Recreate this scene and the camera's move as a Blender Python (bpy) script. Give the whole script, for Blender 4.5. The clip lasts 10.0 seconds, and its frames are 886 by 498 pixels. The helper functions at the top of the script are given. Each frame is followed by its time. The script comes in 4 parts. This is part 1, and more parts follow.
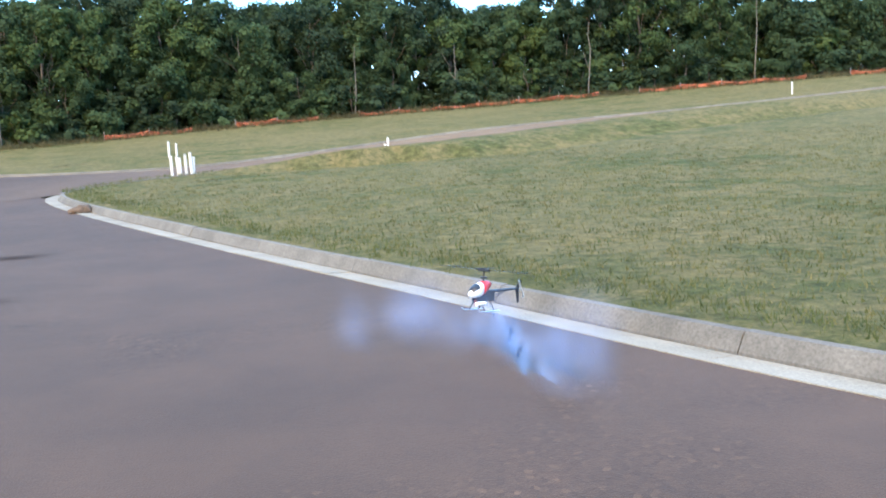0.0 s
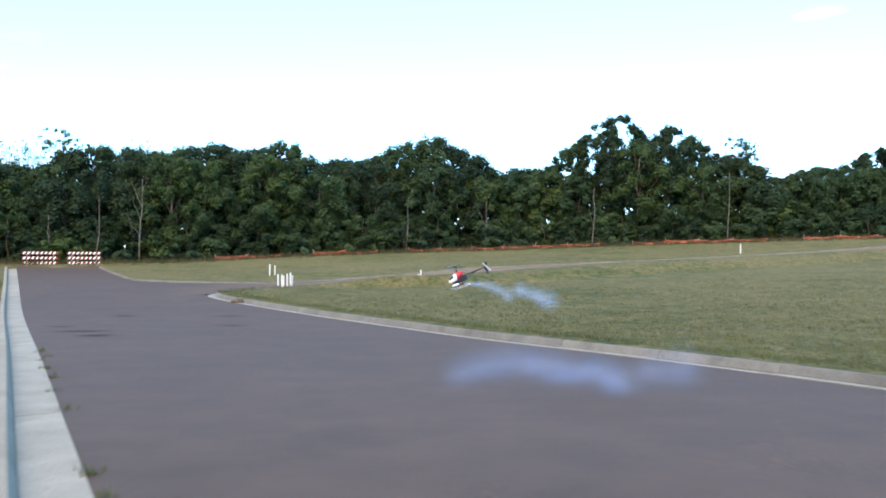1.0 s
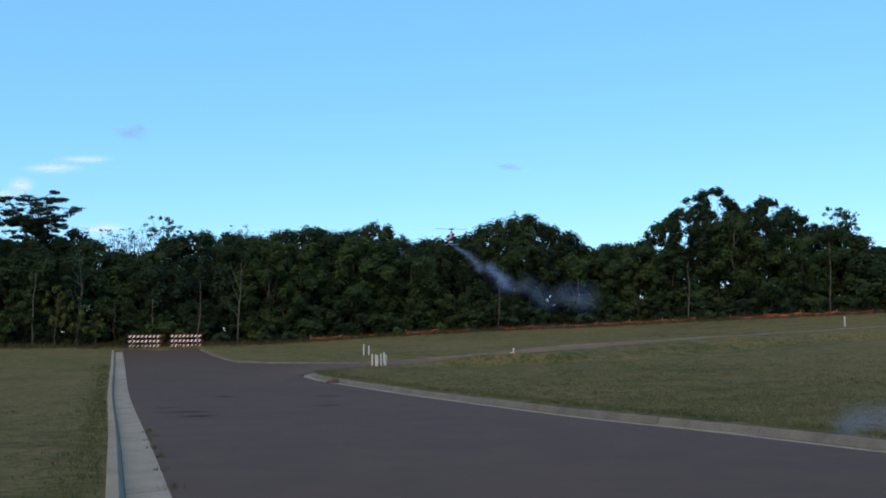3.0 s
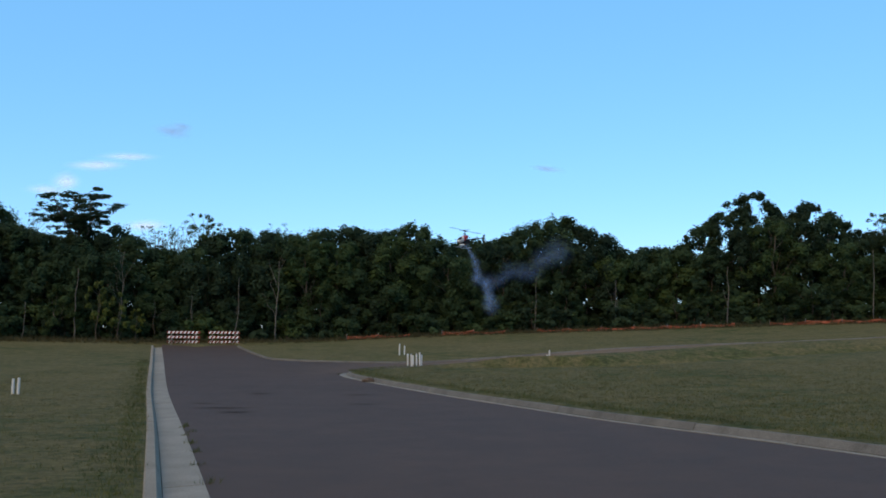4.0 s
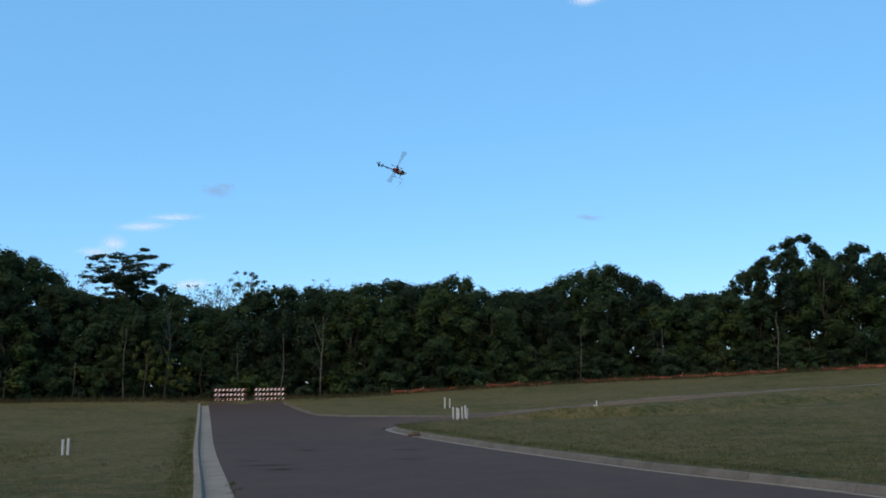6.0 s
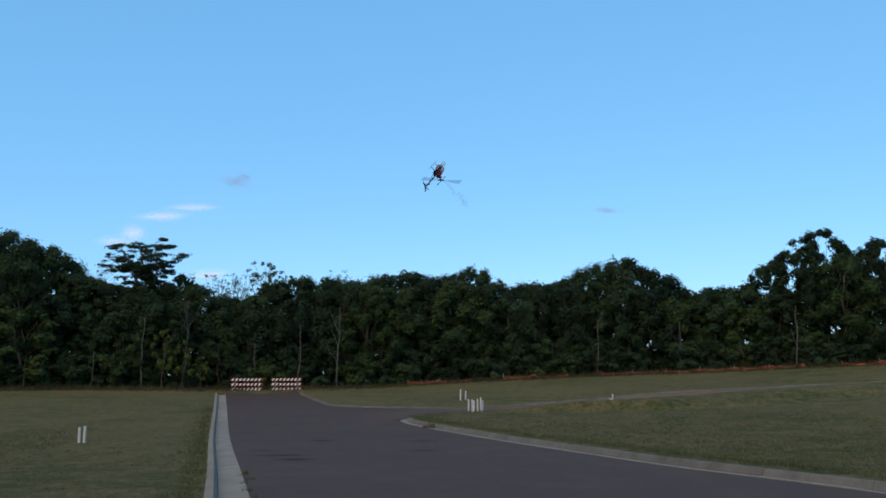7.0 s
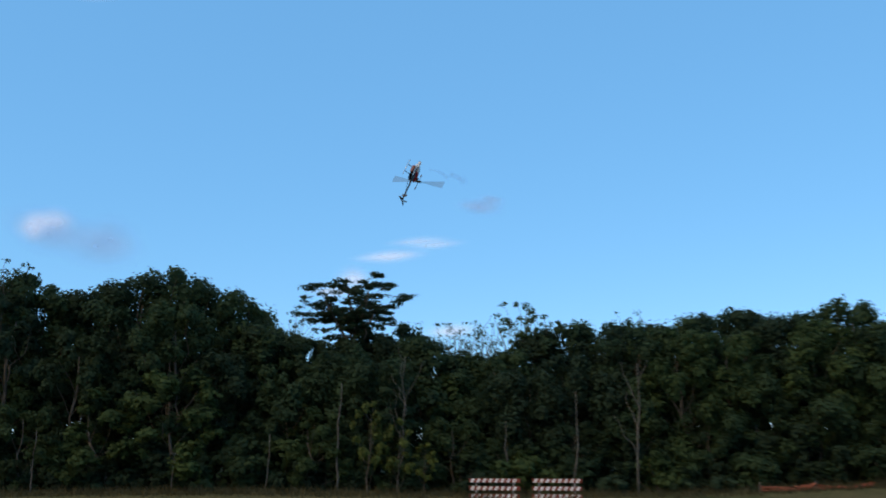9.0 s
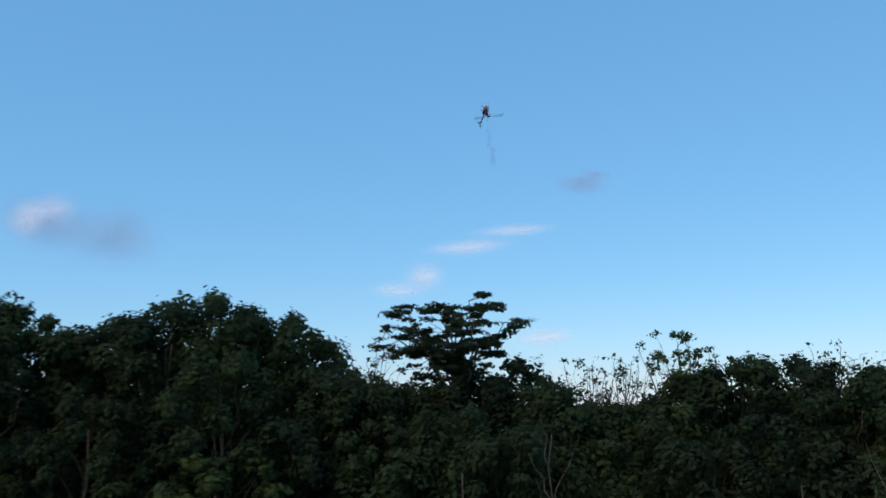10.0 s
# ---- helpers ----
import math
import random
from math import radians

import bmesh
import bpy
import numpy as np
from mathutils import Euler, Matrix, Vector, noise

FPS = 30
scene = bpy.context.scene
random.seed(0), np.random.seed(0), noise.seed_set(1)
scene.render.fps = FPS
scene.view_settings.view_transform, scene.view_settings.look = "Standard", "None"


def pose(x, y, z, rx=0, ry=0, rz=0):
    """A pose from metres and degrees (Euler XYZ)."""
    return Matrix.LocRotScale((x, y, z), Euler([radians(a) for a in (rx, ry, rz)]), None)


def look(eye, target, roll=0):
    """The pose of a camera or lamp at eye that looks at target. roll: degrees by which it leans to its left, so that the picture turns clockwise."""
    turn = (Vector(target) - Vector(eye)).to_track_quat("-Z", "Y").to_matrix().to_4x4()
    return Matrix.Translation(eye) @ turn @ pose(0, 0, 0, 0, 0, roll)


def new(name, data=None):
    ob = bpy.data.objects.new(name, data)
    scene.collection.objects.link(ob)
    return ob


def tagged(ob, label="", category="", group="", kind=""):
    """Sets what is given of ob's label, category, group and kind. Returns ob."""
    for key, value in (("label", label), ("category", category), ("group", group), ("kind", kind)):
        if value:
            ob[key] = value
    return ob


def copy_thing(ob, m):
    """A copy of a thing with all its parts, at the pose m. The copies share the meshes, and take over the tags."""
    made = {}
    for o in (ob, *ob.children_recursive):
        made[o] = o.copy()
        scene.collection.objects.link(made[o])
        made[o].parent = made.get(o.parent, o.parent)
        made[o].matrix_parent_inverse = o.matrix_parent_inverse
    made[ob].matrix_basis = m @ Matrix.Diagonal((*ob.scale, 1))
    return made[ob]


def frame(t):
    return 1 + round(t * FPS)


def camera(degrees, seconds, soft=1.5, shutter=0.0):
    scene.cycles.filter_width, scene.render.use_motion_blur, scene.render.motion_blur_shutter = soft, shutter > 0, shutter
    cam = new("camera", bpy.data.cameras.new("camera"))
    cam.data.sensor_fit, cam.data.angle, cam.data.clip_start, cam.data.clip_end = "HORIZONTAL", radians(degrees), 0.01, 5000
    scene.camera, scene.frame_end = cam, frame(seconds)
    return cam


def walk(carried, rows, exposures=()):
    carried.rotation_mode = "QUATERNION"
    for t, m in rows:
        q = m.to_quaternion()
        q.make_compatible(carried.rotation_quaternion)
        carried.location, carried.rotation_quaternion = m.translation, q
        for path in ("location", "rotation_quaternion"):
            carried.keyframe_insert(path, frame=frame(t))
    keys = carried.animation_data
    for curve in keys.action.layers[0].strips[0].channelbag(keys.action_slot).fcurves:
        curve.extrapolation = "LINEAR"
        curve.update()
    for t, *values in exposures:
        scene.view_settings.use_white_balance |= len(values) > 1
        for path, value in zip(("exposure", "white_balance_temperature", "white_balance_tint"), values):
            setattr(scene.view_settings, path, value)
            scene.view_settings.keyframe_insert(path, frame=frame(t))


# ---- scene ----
# ---------- camera ----------
cam = camera(50.0, 10.0, soft=1.7, shutter=0.2)
ROWS = [
    (0.0, -0.24, 18.0, 1.75, -7.2, -7.2, -3.0),
    (0.5, -0.37, 15.0, 1.45, -5.42, -1.0, -1.0),
    (0.8, 0.51, 6.0, 1.5, -4.15, 0.88, -0.04),
    (1.0, -0.0, 0.28, 1.9, -3.98, 0.87, 0.11),
    (1.5, 0.73, -2.31, 1.93, -1.76, 1.97, 0.16),
    (2.0, 0.0, 0.0, 1.9, -1.42, 3.33, -0.07),
    (2.5, 0.0, 0.0, 1.9, -0.0, 5.4, -0.64),
    (4.0, 0.0, 0.0, 1.9, 3.75, 5.66, 0.33),
    (4.5, 0.0, 0.0, 1.9, 4.48, 5.26, 0.52),
    (5.0, 0.0, 0.0, 1.9, 4.75, 7.48, 0.18),
    (5.5, 0.0, 0.0, 1.9, 5.48, 8.94, -0.59),
    (7.0, 0.1, 0.1, 1.9, 7.43, 8.33, -0.25),
    (7.5, -1.1, 4.8, 2.0, 6.15, 8.84, 0.0),
    (8.0, -2.4, 8.8, 2.0, 7.3, 9.68, 0.0),
    (8.5, -2.8, 14.3, 2.1, 15.85, 10.95, 0.75),
    (9.0, -8.47, 28.92, 3.28, 23.56, 12.98, 0.26),
    (9.5, -16.28, 33.68, 8.12, 26.06, 10.24, 0.16),
    (10.0, -19.87, 40.41, 10.48, 24.16, 9.26, -0.38),
]


def aim(x, y, z, yaw, pitch, roll):
    return pose(x, y, z, 0, 0, yaw) @ pose(0, 0, 0, 90 + pitch) @ pose(0, 0, 0, 0, 0, roll)


EXPOSURES = [(0.0, 2.1), (0.5, 2.05), (1.0, 1.55), (1.5, 0.9), (2.0, 0.38), (2.5, 0.08), (4.0, -0.16), (4.5, -0.02), (5.0, -0.05), (5.5, -0.22), (7.0, -0.3), (8.5, -0.3), (9.2, -0.36), (10.0, -0.55)]
walk(cam, [(t, aim(*r)) for t, *r in ROWS], EXPOSURES)

# ---------- sky and light ----------
world = bpy.data.worlds.new("world")
scene.world = world
world.use_nodes = True
wn = world.node_tree.nodes
sky = wn.new("ShaderNodeTexSky")
sky.sky_type = "NISHITA"
sky.sun_disc = False
sky.sun_elevation = radians(42)
sky.sun_rotation = radians(202)
sky.air_density, sky.dust_density, sky.ozone_density = 1.0, 0.0, 4.0
deep = wn.new("ShaderNodeHueSaturation")
deep.inputs["Hue"].default_value, deep.inputs["Saturation"].default_value, deep.inputs["Value"].default_value = 0.485, 1.1, 0.28
clear_air = wn.new("ShaderNodeMix")
clear_air.data_type = "RGBA"
clear_air.inputs["Factor"].default_value = 0.66
clear_air.inputs["B"].default_value = (0.20, 0.55, 1.05, 1)
world.node_tree.links.new(sky.outputs["Color"], deep.inputs["Color"])
world.node_tree.links.new(deep.outputs["Color"], clear_air.inputs["A"])
world.node_tree.links.new(clear_air.outputs["Result"], wn["Background"].inputs["Color"])
wn["Background"].inputs["Strength"].default_value = 1.0

sun = new("sun", bpy.data.lights.new("sun", "SUN"))
sun.data.energy = 3.1
sun.data.angle = radians(60)
sun.data.color = (1.0, 0.68, 0.3)
sun.matrix_world = look((-18, -44, 45), (0, 0, 0))


# ---------- materials ----------
def shader(name):
    m = bpy.data.materials.new(name)
    m.use_nodes = True
    return m, m.node_tree.nodes, m.node_tree.links, m.node_tree.nodes["Principled BSDF"]


def noise_node(nodes, links, scale, detail=4.0, coord="Object", rough=0.6):
    tc = nodes.new("ShaderNodeTexCoord")
    n = nodes.new("ShaderNodeTexNoise")
    n.inputs["Scale"].default_value, n.inputs["Detail"].default_value, n.inputs["Roughness"].default_value = scale, detail, rough
    links.new(tc.outputs[coord], n.inputs["Vector"])
    return n


def ramp(nodes, links, fac, stops):
    r = nodes.new("ShaderNodeValToRGB")
    e = r.color_ramp.elements
    while len(e) < len(stops):
        e.new(0.5)
    for k, (p, c) in zip(e, stops):
        k.position, k.color = p, (*c, 1)
    links.new(fac, r.inputs["Fac"])
    return r


def blend(nodes, links, fac, a, b, kind="MIX"):
    m = nodes.new("ShaderNodeMix")
    m.data_type, m.blend_type = "RGBA", kind
    for sock, v in ((m.inputs["Factor"], fac), (m.inputs["A"], a), (m.inputs["B"], b)):
        if isinstance(v, (int, float)):
            sock.default_value = v
        elif isinstance(v, tuple):
            sock.default_value = (*v, 1)
        else:
            links.new(v, sock)
    return m.outputs["Result"]


def surface(name, dark, light, scale=3.0, fine=60.0, rough=0.8, bump=0.3, metal=0.0, depth=0.01, coord="Object", spread=0.0, specular=0.3):
    """Two scales of variation in colour, and fine relief."""
    m, n, l, b = shader(name)
    big, small = noise_node(n, l, scale, 5, coord), noise_node(n, l, fine, 4, coord)
    c = ramp(n, l, big.outputs["Fac"], ((0.3, dark), (0.7, light))).outputs["Color"]
    g = ramp(n, l, small.outputs["Fac"], ((0.3, (0.72, 0.72, 0.72)), (0.7, (1.2, 1.2, 1.2)))).outputs["Color"]
    c = blend(n, l, 1.0, c, g, "MULTIPLY")
    if spread:
        info = n.new("ShaderNodeObjectInfo")
        v = ramp(n, l, info.outputs["Random"], ((0.0, (1 - spread,) * 3), (1.0, (1 + spread,) * 3))).outputs["Color"]
        c = blend(n, l, 1.0, c, v, "MULTIPLY")
    l.new(c, b.inputs["Base Color"])
    b.inputs["Roughness"].default_value, b.inputs["Metallic"].default_value = rough, metal
    b.inputs["Specular IOR Level"].default_value = specular
    if bump:
        bp = n.new("ShaderNodeBump")
        bp.inputs["Strength"].default_value, bp.inputs["Distance"].default_value = bump, depth
        l.new(small.outputs["Fac"], bp.inputs["Height"])
        l.new(bp.outputs["Normal"], b.inputs["Normal"])
    return m


def asphalt_material(name="asphalt", tone=(1.0, 1.0, 1.0)):
    m, n, l, b = shader(name)
    grit = n.new("ShaderNodeTexVoronoi")
    tc = n.new("ShaderNodeTexCoord")
    l.new(tc.outputs["Object"], grit.inputs["Vector"])
    grit.inputs["Scale"].default_value = 70
    big, mid, fine = noise_node(n, l, 0.12, 5), noise_node(n, l, 0.8, 6, rough=0.7), noise_node(n, l, 140, 3)
    c = ramp(n, l, big.outputs["Fac"], ((0.3, (0.0455, 0.0278, 0.0190)), (0.7, (0.0590, 0.0365, 0.0255)))).outputs["Color"]
    c = blend(n, l, 1.0, c, ramp(n, l, mid.outputs["Fac"], ((0.25, (0.74, 0.74, 0.74)), (0.7, (1.17, 1.15, 1.12)))).outputs["Color"], "MULTIPLY")
    c = blend(n, l, 1.0, c, ramp(n, l, fine.outputs["Fac"], ((0.3, (0.7, 0.7, 0.7)), (0.72, (1.3, 1.28, 1.25)))).outputs["Color"], "MULTIPLY")
    # coarse stones that show where the surface has worn
    worn = ramp(n, l, noise_node(n, l, 0.35, 5, rough=0.65).outputs["Fac"], ((0.5, (0.0,) * 3), (0.66, (1.0,) * 3))).outputs["Color"]
    stones = n.new("ShaderNodeTexVoronoi")
    l.new(tc.outputs["Object"], stones.inputs["Vector"])
    stones.inputs["Scale"].default_value = 26
    fleck = ramp(n, l, stones.outputs["Color"], ((0.0, (0.6, 0.58, 0.56)), (0.5, (0.95, 0.95, 0.95)), (0.8, (1.05, 1.04, 1.02)), (0.97, (1.9, 1.85, 1.75)))).outputs["Color"]
    c = blend(n, l, worn, c, blend(n, l, 1.0, c, fleck, "MULTIPLY"))
    if tone != (1.0, 1.0, 1.0):
        # dustier the farther up the side street
        split, way = n.new("ShaderNodeSeparateXYZ"), n.new("ShaderNodeMapRange")
        l.new(tc.outputs["Object"], split.inputs["Vector"])
        l.new(split.outputs["X"], way.inputs["Value"])
        way.inputs["From Min"].default_value, way.inputs["From Max"].default_value = -12.0, 4.0
        c = blend(n, l, way.outputs["Result"], c, blend(n, l, 1.0, c, tone, "MULTIPLY"))
    l.new(c, b.inputs["Base Color"])
    b.inputs["Roughness"].default_value = 0.85
    b.inputs["Specular IOR Level"].default_value = 0.3
    bp = n.new("ShaderNodeBump")
    bp.inputs["Strength"].default_value, bp.inputs["Distance"].default_value = 0.5, 0.006
    l.new(grit.outputs["Distance"], bp.inputs["Height"])
    l.new(bp.outputs["Normal"], b.inputs["Normal"])
    return m


def grass_material(name, gain=1.0):
    m, n, l, b = shader(name)
    patch, mid, fine = noise_node(n, l, 0.09, 4), noise_node(n, l, 0.9, 6, rough=0.7), noise_node(n, l, 22, 5, rough=0.75)
    tc = n.new("ShaderNodeTexCoord")
    mp = n.new("ShaderNodeMapping")
    mp.inputs["Rotation"].default_value = (0, 0, radians(-22))
    mp.inputs["Scale"].default_value = (0.35, 1.5, 1)
    swath = n.new("ShaderNodeTexNoise")
    swath.inputs["Scale"].default_value, swath.inputs["Detail"].default_value = 0.4, 4
    l.new(tc.outputs["Object"], mp.inputs["Vector"])
    l.new(mp.outputs["Vector"], swath.inputs["Vector"])
    green, straw = (0.042 * gain, 0.056 * gain, 0.019 * gain), (0.118 * gain, 0.1 * gain, 0.052 * gain)
    f = ramp(n, l, patch.outputs["Fac"], ((0.36, (0.0,) * 3), (0.64, (0.8,) * 3))).outputs["Color"]
    c = blend(n, l, f, green, straw)
    f2 = ramp(n, l, mid.outputs["Fac"], ((0.42, (0.0,) * 3), (0.6, (0.9,) * 3))).outputs["Color"]
    c = blend(n, l, f2, c, straw)
    f3 = ramp(n, l, swath.outputs["Fac"], ((0.45, (0.0,) * 3), (0.7, (0.55,) * 3))).outputs["Color"]
    c = blend(n, l, f3, c, straw)
    clump = noise_node(n, l, 4.5, 4, rough=0.7)
    c = blend(n, l, 1.0, c, ramp(n, l, clump.outputs["Fac"], ((0.34, (0.52, 0.6, 0.52)), (0.64, (1.3, 1.25, 1.16)))).outputs["Color"], "MULTIPLY")
    c = blend(n, l, 1.0, c, ramp(n, l, fine.outputs["Fac"], ((0.3, (0.55, 0.58, 0.55)), (0.7, (1.34, 1.3, 1.24)))).outputs["Color"], "MULTIPLY")
    l.new(c, b.inputs["Base Color"])
    b.inputs["Roughness"].default_value = 0.95
    b.inputs["Specular IOR Level"].default_value = 0.1
    bp = n.new("ShaderNodeBump")
    bp.inputs["Strength"].default_value, bp.inputs["Distance"].default_value = 0.8, 0.05
    l.new(fine.outputs["Fac"], bp.inputs["Height"])
    l.new(bp.outputs["Normal"], b.inputs["Normal"])
    return m


def leaf_material(name, dark, light):
    m, n, l, b = shader(name)
    geo, info = n.new("ShaderNodeNewGeometry"), n.new("ShaderNodeObjectInfo")
    c = ramp(n, l, geo.outputs["Random Per Island"], ((0.0, dark), (1.0, light))).outputs["Color"]
    v = ramp(n, l, info.outputs["Random"], ((0.0, (0.8, 0.84, 0.88)), (0.5, (0.97, 0.98, 0.96)), (1.0, (1.14, 1.1, 0.96)))).outputs["Color"]
    c = blend(n, l, 1.0, c, v, "MULTIPLY")
    big = noise_node(n, l, 0.35, 3)
    c = blend(n, l, 1.0, c, ramp(n, l, big.outputs["Fac"], ((0.3, (0.62, 0.64, 0.66)), (0.7, (1.3, 1.28, 1.2)))).outputs["Color"], "MULTIPLY")
    l.new(c, b.inputs["Base Color"])
    b.inputs["Roughness"].default_value = 0.75
    b.inputs["Specular IOR Level"].default_value = 0.12
    tr = n.new("ShaderNodeBsdfTranslucent")
    l.new(c, tr.inputs["Color"])
    mix = n.new("ShaderNodeMixShader")
    mix.inputs["Fac"].default_value = 0.5
    out = n["Material Output"]
    l.new(b.outputs["BSDF"], mix.inputs[1])
    l.new(tr.outputs["BSDF"], mix.inputs[2])
    l.new(mix.outputs["Shader"], out.inputs["Surface"])
    return m


def haze_material(name, colour, density, grain=3.0, glow=0.0):
    """Thin smoke or cloud: see-through, fading towards each flake's rim by its own UV."""
    m, n, l, b = shader(name)
    n.remove(b)
    uv = n.new("ShaderNodeUVMap")
    sub = n.new("ShaderNodeVectorMath")
    sub.operation = "LENGTH"
    l.new(uv.outputs["UV"], sub.inputs[0])
    fall = ramp(n, l, sub.outputs["Value"], ((0.0, (1.0,) * 3), (0.35, (0.62,) * 3), (0.7, (0.17,) * 3), (1.0, (0.0,) * 3))).outputs["Color"]
    ns = noise_node(n, l, grain, 5)
    wisp = ramp(n, l, ns.outputs["Fac"], ((0.3, (0.25,) * 3), (0.7, (1.0,) * 3))).outputs["Color"]
    a = blend(n, l, 1.0, fall, wisp, "MULTIPLY")
    a = blend(n, l, 1.0, a, (density,) * 3, "MULTIPLY")
    dif, trl, add = n.new("ShaderNodeBsdfDiffuse"), n.new("ShaderNodeBsdfTranslucent"), n.new("ShaderNodeMixShader")
    for s in (dif, trl):
        s.inputs["Color"].default_value = (*colour, 1)
    l.new(dif.outputs["BSDF"], add.inputs[1])
    l.new(trl.outputs["BSDF"], add.inputs[2])
    clear, mix = n.new("ShaderNodeBsdfTransparent"), n.new("ShaderNodeMixShader")
    body = add
    if glow:
        em, body = n.new("ShaderNodeEmission"), n.new("ShaderNodeAddShader")
        em.inputs["Color"].default_value, em.inputs["Strength"].default_value = (*colour, 1), glow
        l.new(add.outputs["Shader"], body.inputs[0])
        l.new(em.outputs["Emission"], body.inputs[1])
    l.new(a, mix.inputs["Fac"])
    l.new(clear.outputs["BSDF"], mix.inputs[1])
    l.new(body.outputs["Shader"], mix.inputs[2])
    l.new(mix.outputs["Shader"], n["Material Output"].inputs["Surface"])
    return m


ASPHALT = asphalt_material()
DUSTY = asphalt_material("dusty_asphalt", (2.3, 2.45, 2.0))
GRASS = grass_material("grass", 0.98)
CONCRETE = surface("concrete", (0.155, 0.142, 0.115), (0.22, 0.203, 0.17), 1.3, 45, 0.9, 0.3, depth=0.004, spread=0.1)
WEATHERED = surface("weathered_concrete", (0.08, 0.075, 0.067), (0.135, 0.126, 0.113), 1.6, 40, 0.92, 0.35, depth=0.004, spread=0.12)
# warm base colour offsets the blue skylight on the left kerb's unlit face
WARM_CONCRETE = surface("warm_concrete", (0.16, 0.135, 0.1), (0.23, 0.2, 0.155), 1.4, 40, 0.92, 0.3, depth=0.004, spread=0.08)
PVC = surface("white_pvc", (0.42, 0.42, 0.41), (0.52, 0.52, 0.51), 4, 40, 0.45, 0.05)
WHITE = surface("white_paint", (0.62, 0.62, 0.6), (0.78, 0.78, 0.76), 6, 60, 0.5, 0.05)
STRIPE = surface("red_orange_sheeting", (0.16, 0.03, 0.018), (0.23, 0.05, 0.028), 6, 60, 0.5, 0.05)
STEEL = surface("galvanised_steel", (0.22, 0.21, 0.2), (0.34, 0.33, 0.31), 5, 60, 0.5, 0.1, metal=0.7)
NETTING = surface("orange_netting", (0.22, 0.06, 0.032), (0.31, 0.092, 0.048), 1.0, 25, 0.7, 0.3)
BARK = surface("bark", (0.055, 0.045, 0.035), (0.12, 0.1, 0.08), 1.2, 18, 0.95, 0.6, depth=0.03)
PALE_BARK = surface("pale_bark", (0.065, 0.06, 0.052), (0.135, 0.125, 0.11), 1.2, 18, 0.9, 0.5, depth=0.02)
LEAF = leaf_material("oak_leaves", (0.034, 0.058, 0.03), (0.05, 0.083, 0.041))
LEAF_DARK = leaf_material("dark_leaves", (0.026, 0.045, 0.027), (0.039, 0.064, 0.036))
LEAF_BRIGHT = leaf_material("bright_leaves", (0.046, 0.076, 0.029), (0.068, 0.102, 0.04))
STRAW = leaf_material("dry_weeds", (0.06, 0.055, 0.025), (0.14, 0.12, 0.065))
BLADE = leaf_material("grass_blades", (0.048, 0.06, 0.02), (0.145, 0.125, 0.06))
BLADE_GREEN = leaf_material("green_blades", (0.05, 0.062, 0.02), (0.12, 0.118, 0.048))
SMOKE = haze_material("blue_smoke", (0.48, 0.66, 1.0), 0.4, 4.0)
SMOKE_THIN = haze_material("thin_blue_smoke", (0.42, 0.58, 1.0), 0.15, 3.0)
SMOKE_LOW = haze_material("low_blue_smoke", (0.42, 0.58, 1.0), 0.19, 1.5)


# ---------- mesh helpers ----------
def part(name, bm, material, parent=None, label="", m=None):
    me = bpy.data.meshes.new(name)
    bm.to_mesh(me)
    bm.free()
    me.materials.append(material)
    ob = new(name, me)
    if parent is not None:
        ob.parent = parent
    if m is not None:
        ob.matrix_local = m
    if label:
        tagged(ob, label)
    return ob


def raw(name, verts, faces, material, parent=None, smooth=False, uvs=None):
    me = bpy.data.meshes.new(name)
    me.from_pydata([tuple(v) for v in verts], [], faces)
    if uvs is not None:
        layer = me.uv_layers.new(name="UVMap")
        layer.data.foreach_set("uv", [c for q in uvs for c in q])
    if smooth:
        me.polygons.foreach_set("use_smooth", [True] * len(me.polygons))
    me.materials.append(material)
    me.update()
    ob = new(name, me)
    if parent is not None:
        ob.parent = parent
    return ob


def box(bm, size, at, turn=(0, 0, 0), bevel=0.0):
    r = bmesh.ops.create_cube(bm, size=1.0, matrix=pose(*at, *turn) @ Matrix.Diagonal((*size, 1)))
    if bevel:
        edges = list({e for v in r["verts"] for e in v.link_edges})
        bmesh.ops.bevel(bm, geom=edges, offset=bevel, segments=2, affect="EDGES", profile=0.5)


def rod(bm, a, b, r0, r1=None, sides=8):
    a, b = Vector(a), Vector(b)
    d = b - a
    m = Matrix.Translation((a + b) / 2) @ d.to_track_quat("Z", "Y").to_matrix().to_4x4()
    bmesh.ops.create_cone(bm, cap_ends=True, segments=sides, radius1=r0, radius2=r0 if r1 is None else r1, depth=d.length, matrix=m)


def smooth(bm):
    for f in bm.faces:
        f.smooth = True
    return bm


